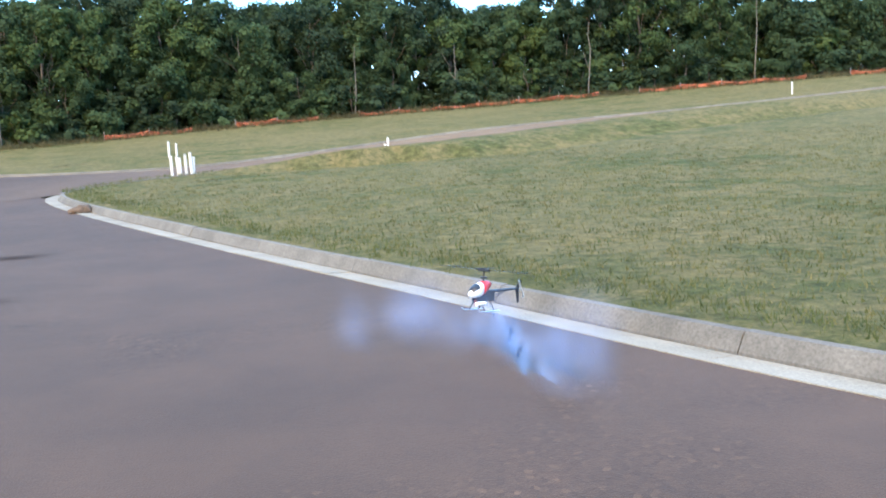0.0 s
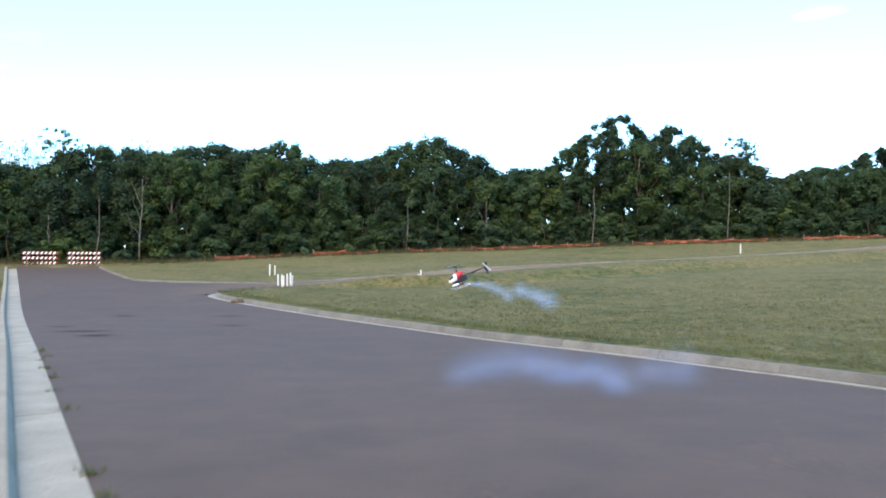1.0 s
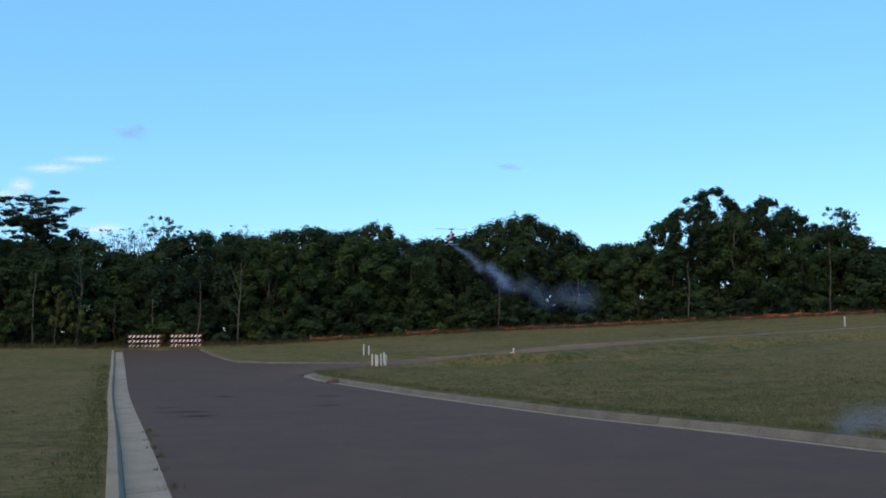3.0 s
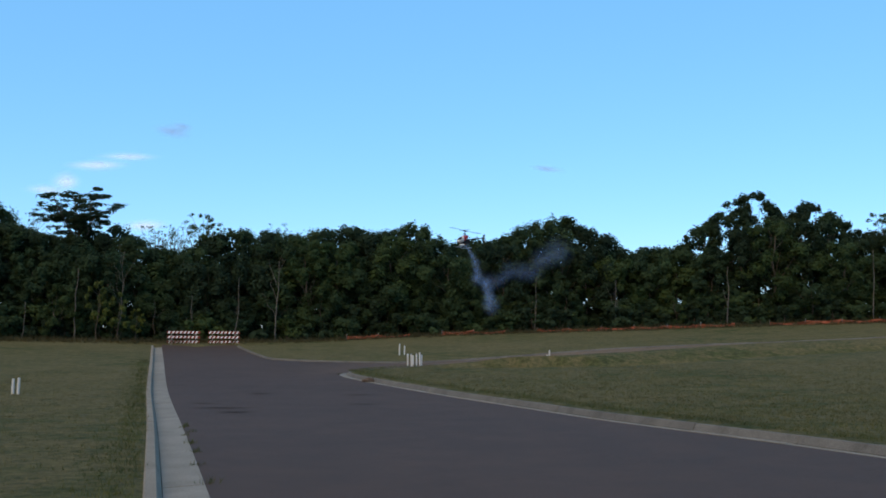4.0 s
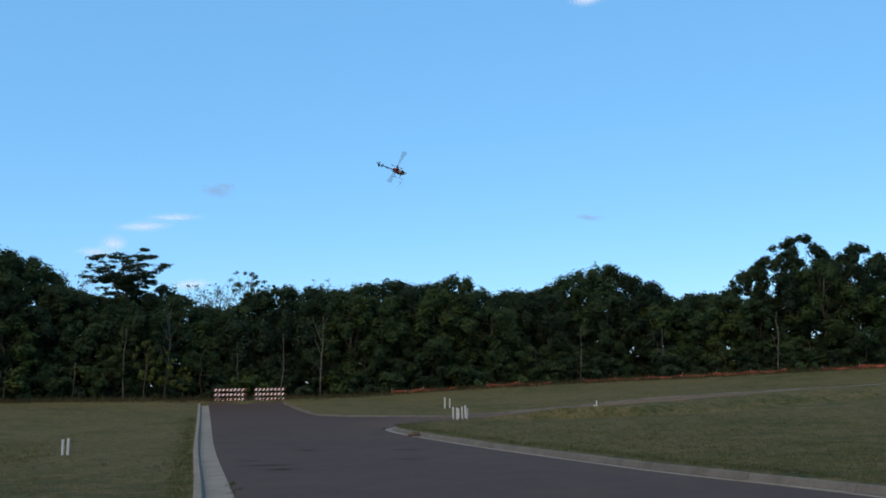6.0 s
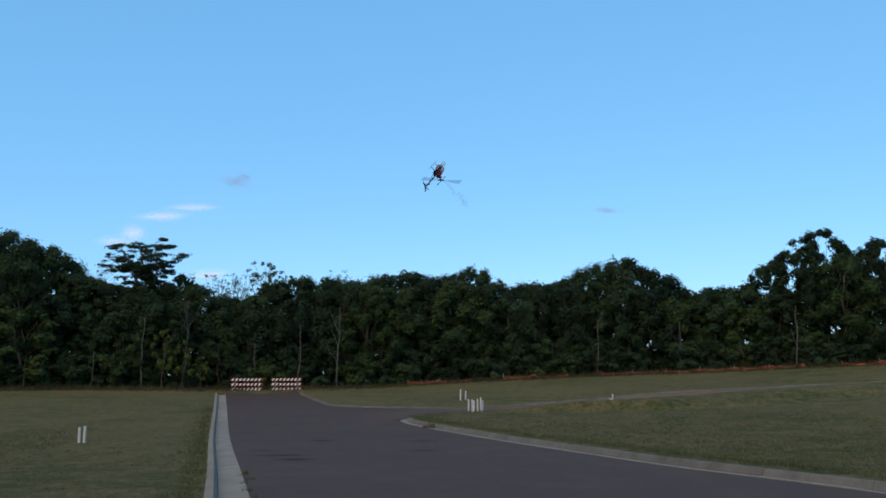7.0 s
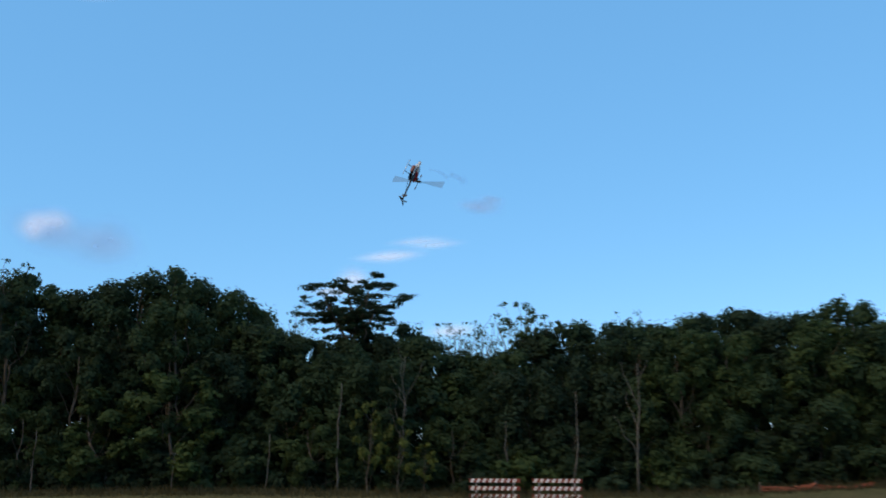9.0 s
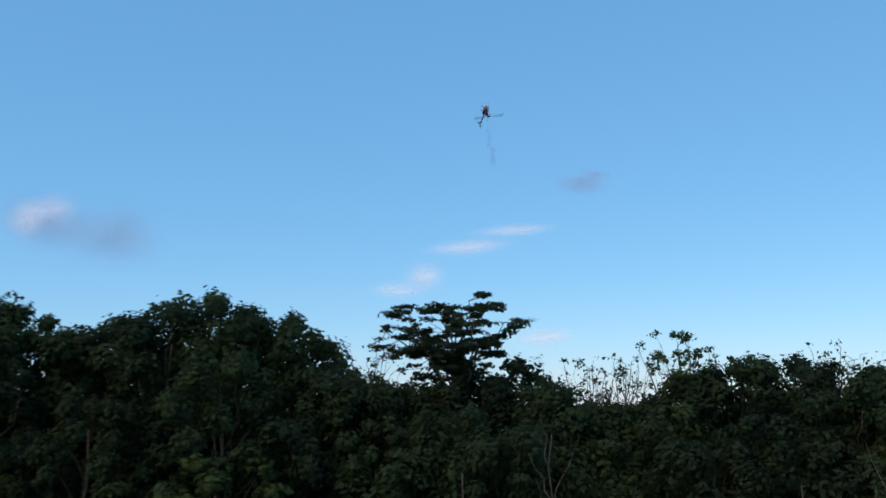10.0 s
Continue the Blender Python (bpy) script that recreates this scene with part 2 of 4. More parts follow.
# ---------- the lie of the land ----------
# points set from camera bearing and elevation at chosen ranges, to fit its view
VIEW_FIT = np.array([
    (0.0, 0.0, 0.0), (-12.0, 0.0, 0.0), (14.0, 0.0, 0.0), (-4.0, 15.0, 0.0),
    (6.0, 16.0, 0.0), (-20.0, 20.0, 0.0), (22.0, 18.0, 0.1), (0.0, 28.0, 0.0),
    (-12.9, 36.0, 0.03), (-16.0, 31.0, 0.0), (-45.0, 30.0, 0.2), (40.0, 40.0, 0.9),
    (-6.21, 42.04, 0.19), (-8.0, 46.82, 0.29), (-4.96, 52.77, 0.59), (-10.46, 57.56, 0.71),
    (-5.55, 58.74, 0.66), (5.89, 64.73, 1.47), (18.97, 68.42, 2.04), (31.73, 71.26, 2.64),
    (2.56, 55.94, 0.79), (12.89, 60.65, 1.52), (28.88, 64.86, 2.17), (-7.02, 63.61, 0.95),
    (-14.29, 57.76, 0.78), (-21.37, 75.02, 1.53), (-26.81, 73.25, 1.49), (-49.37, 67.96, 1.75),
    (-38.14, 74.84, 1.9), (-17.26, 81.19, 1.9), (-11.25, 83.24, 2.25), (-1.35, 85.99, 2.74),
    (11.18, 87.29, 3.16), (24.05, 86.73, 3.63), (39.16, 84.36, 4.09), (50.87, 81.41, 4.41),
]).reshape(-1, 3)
_n = len(VIEW_FIT)


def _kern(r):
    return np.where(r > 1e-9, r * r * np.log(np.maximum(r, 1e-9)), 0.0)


_d = np.linalg.norm(VIEW_FIT[:, None, :2] - VIEW_FIT[None, :, :2], axis=2)
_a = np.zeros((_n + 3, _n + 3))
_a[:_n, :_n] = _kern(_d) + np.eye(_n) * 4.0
_a[:_n, _n], _a[:_n, _n + 1:] = 1, VIEW_FIT[:, :2]
_a[_n, :_n], _a[_n + 1:, :_n] = 1, VIEW_FIT[:, :2].T
_w = np.linalg.solve(_a, np.concatenate([VIEW_FIT[:, 2], np.zeros(3)]))


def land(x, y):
    """Height of the paved level at x, y; level out away from the part fitted to the view."""
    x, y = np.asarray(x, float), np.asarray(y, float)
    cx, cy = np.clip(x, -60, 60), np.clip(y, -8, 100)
    r = np.hypot(cx[..., None] - VIEW_FIT[:, 0], cy[..., None] - VIEW_FIT[:, 1])
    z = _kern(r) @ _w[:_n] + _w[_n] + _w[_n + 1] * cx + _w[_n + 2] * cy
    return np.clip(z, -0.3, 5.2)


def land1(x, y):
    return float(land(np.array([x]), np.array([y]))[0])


def densify(points, step):
    """A smooth curve through the points, in even steps."""
    p = np.array(points, float)
    q = np.concatenate([[2 * p[0] - p[1]], p, [2 * p[-1] - p[-2]]])
    out = []
    for i in range(1, len(q) - 2):
        a, b, c, d = q[i - 1:i + 3]
        k = max(2, int(np.linalg.norm(c - b) / 0.25))
        for u in np.linspace(0, 1, k, endpoint=False):
            out.append(0.5 * (2 * b + (c - a) * u + (2 * a - 5 * b + 4 * c - d) * u * u + (3 * b - a - 3 * c + d) * u ** 3))
    out.append(p[-1])
    out = np.array(out)
    s = np.concatenate([[0], np.cumsum(np.linalg.norm(np.diff(out, axis=0), axis=1))])
    k = max(2, int(round(s[-1] / step)) + 1)
    t = np.linspace(0, s[-1], k)
    return np.stack([np.interp(t, s, out[:, 0]), np.interp(t, s, out[:, 1])], 1)


LEFT_EDGE = densify([(5.6, -13), (0.8, 0), (-3.4, 11.1), (-7.3, 21.4), (-12.9, 36), (-20.0, 55), (-26.9, 73.4)], 0.5)
RIGHT_EDGE = densify([(15, -13), (12.0, -2), (10.8, 4), (9.3, 9.5), (7.6, 14.1), (5.3, 19.1), (2.6, 24), (0.5, 28.4), (-1.5, 32.4), (-6.2, 42), (-7.9, 46.0), (-8.2, 47.6), (-7.4, 49.4), (-5.4, 51.0), (-2.5, 52.2), (3.0, 54.4), (12.0, 58.6), (20, 61.8), (29, 65.0), (42, 69), (60, 74)], 0.5)
FAR_EDGE = densify([(-21.4, 75.0), (-18.0, 66.6), (-15.4, 60.4), (-14.3, 58.6), (-12.6, 57.7), (-10.5, 57.5), (-5.6, 58.8), (5.9, 64.4), (19, 68.4), (31.7, 71.6), (45, 75.2), (60, 79.5)], 0.5)
ROAD_OUTLINE = np.concatenate([LEFT_EDGE, FAR_EDGE, RIGHT_EDGE[::-1]])


def inside(x, y, poly):
    """Which of the points lie within the outline."""
    c = np.zeros(x.shape, bool)
    for (x0, y0), (x1, y1) in zip(poly, np.roll(poly, -1, axis=0)):
        if y0 != y1:
            c ^= ((y0 > y) != (y1 > y)) & (x < (x1 - x0) * (y - y0) / (y1 - y0) + x0)
    return c


def away(x, y, line):
    """Distance to the nearest point of a line of points."""
    return np.min(np.hypot(x[..., None] - line[:, 0], y[..., None] - line[:, 1]), axis=-1)


def build_ground():
    xs = np.concatenate([[-2500, -900, -400, -220], np.arange(-130, 130.1, 1.6), [220, 400, 900, 2500]])
    ys = np.concatenate([[-2500, -900, -400, -150], np.arange(-60, 150.1, 1.6), [220, 400, 900, 2500]])
    gx, gy = np.meshgrid(xs, ys)
    flat_x, flat_y = gx.ravel(), gy.ravel()
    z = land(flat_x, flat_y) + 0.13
    near = np.minimum(np.minimum(away(flat_x, flat_y, LEFT_EDGE), away(flat_x, flat_y, RIGHT_EDGE)), away(flat_x, flat_y, FAR_EDGE))
    within = inside(flat_x, flat_y, ROAD_OUTLINE)
    z = np.where(within | (near < 2.6), z - 0.45, z)
    z += 0.03 * np.array([noise.noise(Vector((x * 0.25, y * 0.25, 0))) for x, y in zip(flat_x, flat_y)])
    w = len(xs)
    faces = [(j * w + i, j * w + i + 1, (j + 1) * w + i + 1, (j + 1) * w + i) for j in range(len(ys) - 1) for i in range(w - 1)]
    ob = raw("ground", np.stack([flat_x, flat_y, z], 1), faces, GRASS, smooth=True)
    tagged(ob, "wide mown field of olive green grass with straw-coloured patches", "ground", kind="structure")


def strip(name, a, b, lift, columns, material):
    """A sheet between two curves of as many points."""
    rows = []
    for p, q in zip(a, b):
        for u in np.linspace(0, 1, columns):
            rows.append(p + (q - p) * u)
    rows = np.array(rows)
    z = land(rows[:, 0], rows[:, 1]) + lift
    n = len(a)
    faces = [(j * columns + i, j * columns + i + 1, (j + 1) * columns + i + 1, (j + 1) * columns + i) for j in range(n - 1) for i in range(columns - 1)]
    return raw(name, np.column_stack([rows, z]), faces, material, smooth=True)


def resample(line, n):
    s = np.concatenate([[0], np.cumsum(np.linalg.norm(np.diff(line, axis=0), axis=1))])
    t = np.linspace(0, s[-1], n)
    return np.stack([np.interp(t, s, line[:, 0]), np.interp(t, s, line[:, 1])], 1)


def normals(line, side):
    d = np.gradient(line, axis=0)
    d /= np.linalg.norm(d, axis=1)[:, None]
    return np.stack([-d[:, 1], d[:, 0]], 1) * side


def build_roads():
    cut = int(np.argmin(np.hypot(RIGHT_EDGE[:, 0] + 8.2, RIGHT_EDGE[:, 1] - 47.6)))
    right = np.concatenate([RIGHT_EDGE[:cut], FAR_EDGE[:int(np.argmin(np.hypot(FAR_EDGE[:, 0] + 14.3, FAR_EDGE[:, 1] - 58.6)))][::-1]])
    tail = np.array([[-28.2, 77.0]]), np.array([[-22.2, 77.6]])
    a, b = resample(np.concatenate([LEFT_EDGE, tail[0]]), 130), resample(np.concatenate([right, tail[1]]), 130)
    ob = strip("road", a, b, 0.0, 12, ASPHALT)
    tagged(ob, "worn grey-brown asphalt street that ends at the barricades", "road", kind="structure")
    start = int(np.argmin(np.hypot(FAR_EDGE[:, 0] + 15.4, FAR_EDGE[:, 1] - 60.4)))
    far = resample(np.concatenate([np.array([[-15.7, 59.4]]), FAR_EDGE[start + 5:]]), 90)
    near = resample(np.concatenate([np.array([[-9.8, 46.8]]), RIGHT_EDGE[cut + 1:]]), 90)
    ob = strip("road_side_street", near, far, 0.006, 8, DUSTY)
    tagged(ob, "pale dusty asphalt side street that climbs along the field", "road", kind="structure")


def build_kerb(name, line, side, pan, label, height=0.165, stone=CONCRETE, section=3.05, top=0.19, batter=0.065):
    """Cast kerb with its gutter pan, in sections with open joints. side: 1 or -1, the way to the grass."""
    holder = tagged(new(name), label, "kerb", kind="structure")
    gutter = [(0.0, -0.05), (0.0, 0.012), (pan * 0.5, 0.0), (pan, -0.015), (pan, -0.06)]
    kerb = [(pan + 0.003, -0.06), (pan + 0.01, 0.0), (pan + 0.01 + batter, height - 0.035), (pan + 0.03 + batter, height - 0.006), (pan + top - 0.02, height), (pan + top, height - 0.02), (pan + top, -0.1)]
    nn = normals(line, side)
    s = np.concatenate([[0], np.cumsum(np.linalg.norm(np.diff(line, axis=0), axis=1))])
    k = int(s[-1] // section)
    for i in range(k):
        ts = np.linspace(i * section + 0.007, (i + 1) * section - 0.007, 5)
        pts = np.stack([np.interp(ts, s, line[:, 0]), np.interp(ts, s, line[:, 1])], 1)
        ns = np.stack([np.interp(ts, s, nn[:, 0]), np.interp(ts, s, nn[:, 1])], 1)
        for kind, prof, mat in (("gutter_section", gutter, CONCRETE), ("kerb_section", kerb, stone)):
            tip = random.uniform(-0.006, 0.008)
            verts = []
            for p, v in zip(pts, ns):
                h = land1(*p)
                for o, z in prof:
                    q = p + v * o
                    verts.append((q[0], q[1], h + z + tip))
            m = len(prof)
            faces = [(a * m + b, a * m + b + 1, (a + 1) * m + b + 1, (a + 1) * m + b) for a in range(4) for b in range(m - 1)]
            faces += [tuple(range(m))[::-1], tuple(range(4 * m, 5 * m))]
            raw(kind, verts, faces, mat, holder)
    # turf behind the kerb
    inner, outer = line + nn * (pan + top - 0.02), line + nn * 6.0
    cols = 9
    rows = np.array([p + (q - p) * u for p, q in zip(inner, outer) for u in np.linspace(0, 1, cols)])
    z = land(rows[:, 0], rows[:, 1]) + np.tile(np.concatenate([[height - 0.03, height, height - 0.005], np.linspace(height - 0.01, 0.15, cols - 4), [0.05]]), len(line))
    if name == "kerb_right":
        # the field swells up along the side street, sized to hide it from the camera
        u = np.tile(np.linspace(0, 1, cols), len(line))
        z += 0.52 * np.clip((rows[:, 0] + 5.5) / 6, 0, 1) * (rows[:, 1] > 50) * np.sin(np.pi * np.clip(u * 1.1, 0, 1)) ** 0.8
    z += 0.02 * np.array([noise.noise(Vector((x * 1.7, y * 1.7, 4))) for x, y in rows])
    faces = [(j * cols + i, j * cols + i + 1, (j + 1) * cols + i + 1, (j + 1) * cols + i) for j in range(len(line) - 1) for i in range(cols - 1)]
    ob = raw("verge", np.column_stack([rows, z]), faces, GRASS, smooth=True)
    tagged(ob, "mown grass verge that meets the back of the kerb", "verge", kind="structure")


# ---------- posts and barricades ----------
def build_post(x, y, height, lean=(0, 0), radius=0.05, cap=False, group=""):
    holder = new("marker_post")
    holder.matrix_basis = pose(x, y, land1(x, y) + 0.10, lean[0], lean[1], random.uniform(0, 360))
    bm = bmesh.new()
    height *= 0.78
    rod(bm, (0, 0, -0.1), (0, 0, height), radius, radius, 14)
    rod(bm, (0, 0, height * 0.45), (0, 0, height * 0.45 + 0.08), radius * 1.14, radius * 1.14, 14)
    part("pipe", bm, PVC, holder)
    if cap:
        bm = bmesh.new()
        rod(bm, (0, 0, height), (0, 0, height + 0.06), radius * 1.15, radius * 0.9, 14)
        part("cap", bm, STEEL, holder, "dark grey pipe cap")
    return tagged(holder, "white plastic pipe stub standing upright in the grass", "post", group)


def build_barricade(a, b):
    """Type of road-end barricade with three striped rails on two posts."""
    a, b = Vector((*a, land1(*a))), Vector((*b, land1(*b)))
    d = b - a
    width = d.length
    holder = new("road_barricade")
    holder.matrix_basis = pose(a.x, a.y, min(a.z, b.z) - 0.02, 0, 0, math.degrees(math.atan2(d.y, d.x)))
    for x in (0.35, width - 0.35):
        bm = bmesh.new()
        box(bm, (0.07, 0.07, 1.15), (x, 0.06, 0.56), bevel=0.008)
        part("upright", bm, STEEL, holder)
        bm = bmesh.new()
        box(bm, (0.08, 1.1, 0.06), (x, 0.06, 0.05), bevel=0.008)
        part("foot", bm, STEEL, holder)
    for k, z in enumerate((0.25, 0.64, 1.03)):
        bm = bmesh.new()
        box(bm, (width, 0.03, 0.2), (width / 2, 0, z), bevel=0.006)
        rail = part("rail", bm, STRIPE, holder)
        step = 0.31
        n = int(width / step)
        for i in range(n):
            x0 = 0.05 + i * step
            v = [(x0, -0.0195, z - 0.095), (x0 + 0.13, -0.0195, z - 0.095), (x0 + 0.24, -0.0195, z + 0.095), (x0 + 0.11, -0.0195, z + 0.095)]
            if v[2][0] > width - 0.03:
                break
            raw("stripe", v + [(p[0], -0.0155, p[2]) for p in v], [(0, 1, 2, 3), (0, 4, 5, 1), (1, 5, 6, 2), (2, 6, 7, 3), (3, 7, 4, 0)], WHITE, rail)
    return tagged(holder, "road-end barricade of three red and white striped rails", "barricade", "barricades at the street end")


# ---------- trees ----------
def limb(bm, a, b, r0, r1, rng, bend=0.08, sides=7, steps=4):
    """One bent tapering tube."""
    a, b = Vector(a), Vector(b)
    pts = [a.lerp(b, i / steps) + Vector(rng.normal(size=3)) * (b - a).length * bend * (0 < i < steps) * 0.5 for i in range(steps + 1)]
    q = (b - a).to_track_quat("Z", "Y").to_matrix()
    rings = []
    for i, p in enumerate(pts):
        r = r0 + (r1 - r0) * i / steps
        rings.append([bm.verts.new(p + q @ Vector((r * math.cos(6.28319 * k / sides), r * math.sin(6.28319 * k / sides), 0))) for k in range(sides)])
    for u, v in zip(rings, rings[1:]):
        for k in range(sides):
            bm.faces.new((u[k], u[(k + 1) % sides], v[(k + 1) % sides], v[k])).smooth = True
    bm.faces.new(rings[0][::-1])
    bm.faces.new(rings[-1])
    return pts


def build_shrub(seed, leaf, label, leaves=1500, size=0.22, name="shrub", group="shrubs under the trees"):
    rng = np.random.default_rng(seed)
    holder = new(name)
    bm = bmesh.new()
    centres, radii = [], []
    for i in range(11):
        a = rng.uniform(0, 6.28)
        d = rng.uniform(0, 1.25)
        c = (math.cos(a) * d, math.sin(a) * d, rng.uniform(0.35, 1.6) * (1.1 - 0.3 * d))
        centres.append(c)
        radii.append(rng.uniform(0.4, 0.75))
        limb(bm, (0, 0, -0.2), c, 0.035, 0.01, rng, 0.1, 5, 2)
    part("stem", bm, BARK, holder)
    v, f = foliage(centres, radii, leaves, size, rng, 1.0, 6)
    raw("foliage", v, f, leaf, holder)
    return tagged(holder, label, "shrub", group)


def build_snag(x, y, height, radius, seed, forks=0, lean=0.03, label="bare pale dead trunk standing among the trees"):
    rng = np.random.default_rng(seed)
    holder = new("dead_trunk")
    holder.matrix_basis = pose(x, y, land1(x, y), 0, 0, 0)
    bm = bmesh.new()
    pts = limb(bm, (0, 0, -0.2), (height * lean, 0, height), radius, radius * 0.35, rng, 0.02, 8, 6)
    part("trunk", bm, PALE_BARK, holder)
    for i in range(forks):
        bm = bmesh.new()
        a = pts[2 + i % 4]
        limb(bm, a, a + Vector((rng.uniform(-1.4, 1.4), rng.uniform(-0.5, 0.5), rng.uniform(1.5, 3.2))) * height / 8, radius * 0.5, radius * 0.12, rng, 0.08, 6, 4)
        part("branch", bm, PALE_BARK, holder)
    return tagged(holder, label, "dead tree", "dead trunks in the wood")


def at_bearing(bearing, reach):
    return reach * math.sin(radians(bearing)), reach * math.cos(radians(bearing))


# wood's skyline fitted to the camera's view: bearing and height above eye in degrees
SKY_WEST = [(-60, 7.5), (-44, 7.2), (-41, 6.0), (-40.2, 6.5), (-39.8, 7.6), (-39.0, 8.2), (-38.2, 8.6), (-37.2, 8.3), (-36.8, 7.4), (-36.1, 7.7), (-34.9, 8.1), (-33.4, 8.55), (-32.6, 8.95), (-31.4, 8.7), (-30.8, 8.3), (-29.9, 8.0), (-29.0, 7.65), (-28.5, 7.15), (-28.0, 6.4), (-27.0, 6.1), (-23.6, 6.2), (-22.8, 7.0), (-22.2, 6.55), (-21.5, 6.1), (-21.0, 5.5), (-18.9, 5.5), (-18.0, 6.2), (-16.7, 6.7), (-14.1, 6.75), (-12.6, 6.45), (-10.9, 6.95), (-9.6, 7.1), (-7.7, 6.75)]
SKY_EAST = [(-5.6, 7.4), (-4.6, 7.1), (-3.5, 6.0), (-2.7, 6.35), (-0.8, 6.3), (1.0, 7.15), (2.2, 7.65), (3.9, 7.7), (4.9, 6.9), (5.6, 7.1), (7.4, 5.45), (8.2, 5.8), (10.2, 5.85), (11.2, 7.0), (12.6, 7.8), (13.4, 8.8), (14.6, 9.1), (15.7, 7.9), (16.3, 7.35), (17.4, 8.25), (18.9, 7.4), (20.1, 6.4), (21.0, 6.4), (22.5, 5.6), (23.4, 4.85), (24.9, 5.6), (26.4, 5.4), (28.3, 6.4), (30, 6.5), (60, 7.5)]
SKY_B, SKY_E = np.array(SKY_WEST + SKY_EAST).T


def skyline(b):
    return float(np.interp(b, SKY_B, SKY_E))


def reach_of_wood(b):
    return float(np.interp(b, [-60, -36, -25, -12, -8, 0, 8, 16, 25, 45], [88, 86, 85, 85, 86, 88, 90, 92, 95, 100]))


def canopy_height(x, y):
    """Height of the wood's top over a place, as the camera's skyline sets it."""
    return 1.9 + math.hypot(x, y) * math.tan(radians(skyline(math.degrees(math.atan2(x, y)))))


def foliage(centres, radii, count, size, rng, flat=1.0, subs=14):
    """Leaf sprays in small clumps on the outside of lobes, facing outwards."""
    centres, radii = np.array(centres, float), np.array(radii, float)
    k = len(centres)
    out = rng.normal(size=(k * subs, 3)) + (0, 0, 0.3)
    out /= np.linalg.norm(out, axis=1)[:, None]
    lobe_r = np.repeat(radii, subs)
    sub = np.repeat(centres, subs, axis=0) + out * (lobe_r * rng.uniform(0.45, 0.95, k * subs))[:, None] * np.array([1, 1, 0.85 * flat])
    sub_r = lobe_r * rng.uniform(0.32, 0.56, k * subs)
    pick = rng.choice(k * subs, count, p=sub_r ** 2 / (sub_r ** 2).sum())
    v = rng.normal(size=(count, 3))
    v /= np.linalg.norm(v, axis=1)[:, None]
    far = np.where(rng.uniform(0, 1, count) < 0.1, rng.uniform(1.0, 1.6, count), rng.uniform(0.55, 1.05, count))
    p = sub[pick] + v * (sub_r[pick] * far)[:, None] * np.array([1, 1, flat])
    n = v * 0.45 + out[pick] * 0.9 + (0, 0, 0.45) + rng.normal(size=(count, 3)) * 0.35
    n /= np.linalg.norm(n, axis=1)[:, None]
    u = np.cross(n, rng.normal(size=(count, 3)))
    u /= np.linalg.norm(u, axis=1)[:, None]
    w = np.cross(n, u)
    s = size * rng.uniform(0.6, 1.4, count)[:, None]
    verts = np.stack([p - u * s * 0.6, p + w * s * 0.42 - n * s * 0.1, p + u * s * 0.6, p - w * s * 0.42 - n * s * 0.1], 1).reshape(-1, 3)
    return verts, np.arange(4 * count).reshape(-1, 4).tolist()


def crown_lobes(rng, height, width, base, lobes, shape="oak"):
    """Centres and radii of the lobes that make a crown of that height and half width."""
    centres, radii = [], []
    for i in range(lobes):
        u = (i + rng.uniform(0, 1)) / lobes
        if shape == "oak":
            ring = width * math.sin(math.pi * min(1, 0.2 + 0.74 * u)) ** 0.6
        elif shape == "slim":
            ring = width * (0.3 + 0.7 * math.sin(math.pi * (0.12 + 0.8 * u)))
        else:
            ring = width * (1 - 0.75 * u)
        ang = i * 2.399 + rng.uniform(-0.5, 0.5)
        d = ring * rng.uniform(0.25, 1.0) ** 0.5
        lobe = width * rng.uniform(0.2, 0.36) * (0.8 if u > 0.8 else 1.0)
        centres.append(np.array([math.cos(ang) * d, math.sin(ang) * d, min((base + (1 - base) * u) * height, height - lobe)]))
        radii.append(lobe)
    return centres, radii


def grow(name, rng, height, centres, radii, leaves, size, leaf, bark, label, group, flat=1.0, stout=0.016, subs=14):
    """A tree: tapered trunk, limbs out to its lobes, and a crown of leaf clumps."""
    holder = new(name)
    bm = bmesh.new()
    stem = limb(bm, (0, 0, -0.4), (rng.normal() * 0.3, rng.normal() * 0.3, height * 0.84), stout * height, 0.003 * height, rng, 0.03, 7, 7)
    for i, (c, r) in enumerate(zip(centres, radii)):
        if i % 2 == 0:
            k = min(6, max(1, int(c[2] / height * 6.2 - 0.6)))
            limb(bm, stem[k], Vector(c) - Vector((0, 0, r * 0.2)), 0.0038 * height, 0.001 * height, rng, 0.1, 4, 3)
    part("trunk", bm, bark, holder)
    v, f = foliage(centres, radii, leaves, size, rng, flat, subs)
    raw("crown", v, f, leaf, holder)
    return tagged(holder, label, "tree", group)


WOOD = "trees at the edge of the wood"


def build_tree(seed, height=14.0, width=3.6, base=0.3, lobes=30, leaves=3600, size=0.3, leaf=LEAF, bark=BARK, shape="oak", name="tree", label="", flat=1.0):
    rng = np.random.default_rng(seed)
    centres, radii = crown_lobes(rng, height, width, base, lobes, shape)
    return grow(name, rng, height, centres, radii, leaves, size, leaf, bark, label, WOOD, flat)


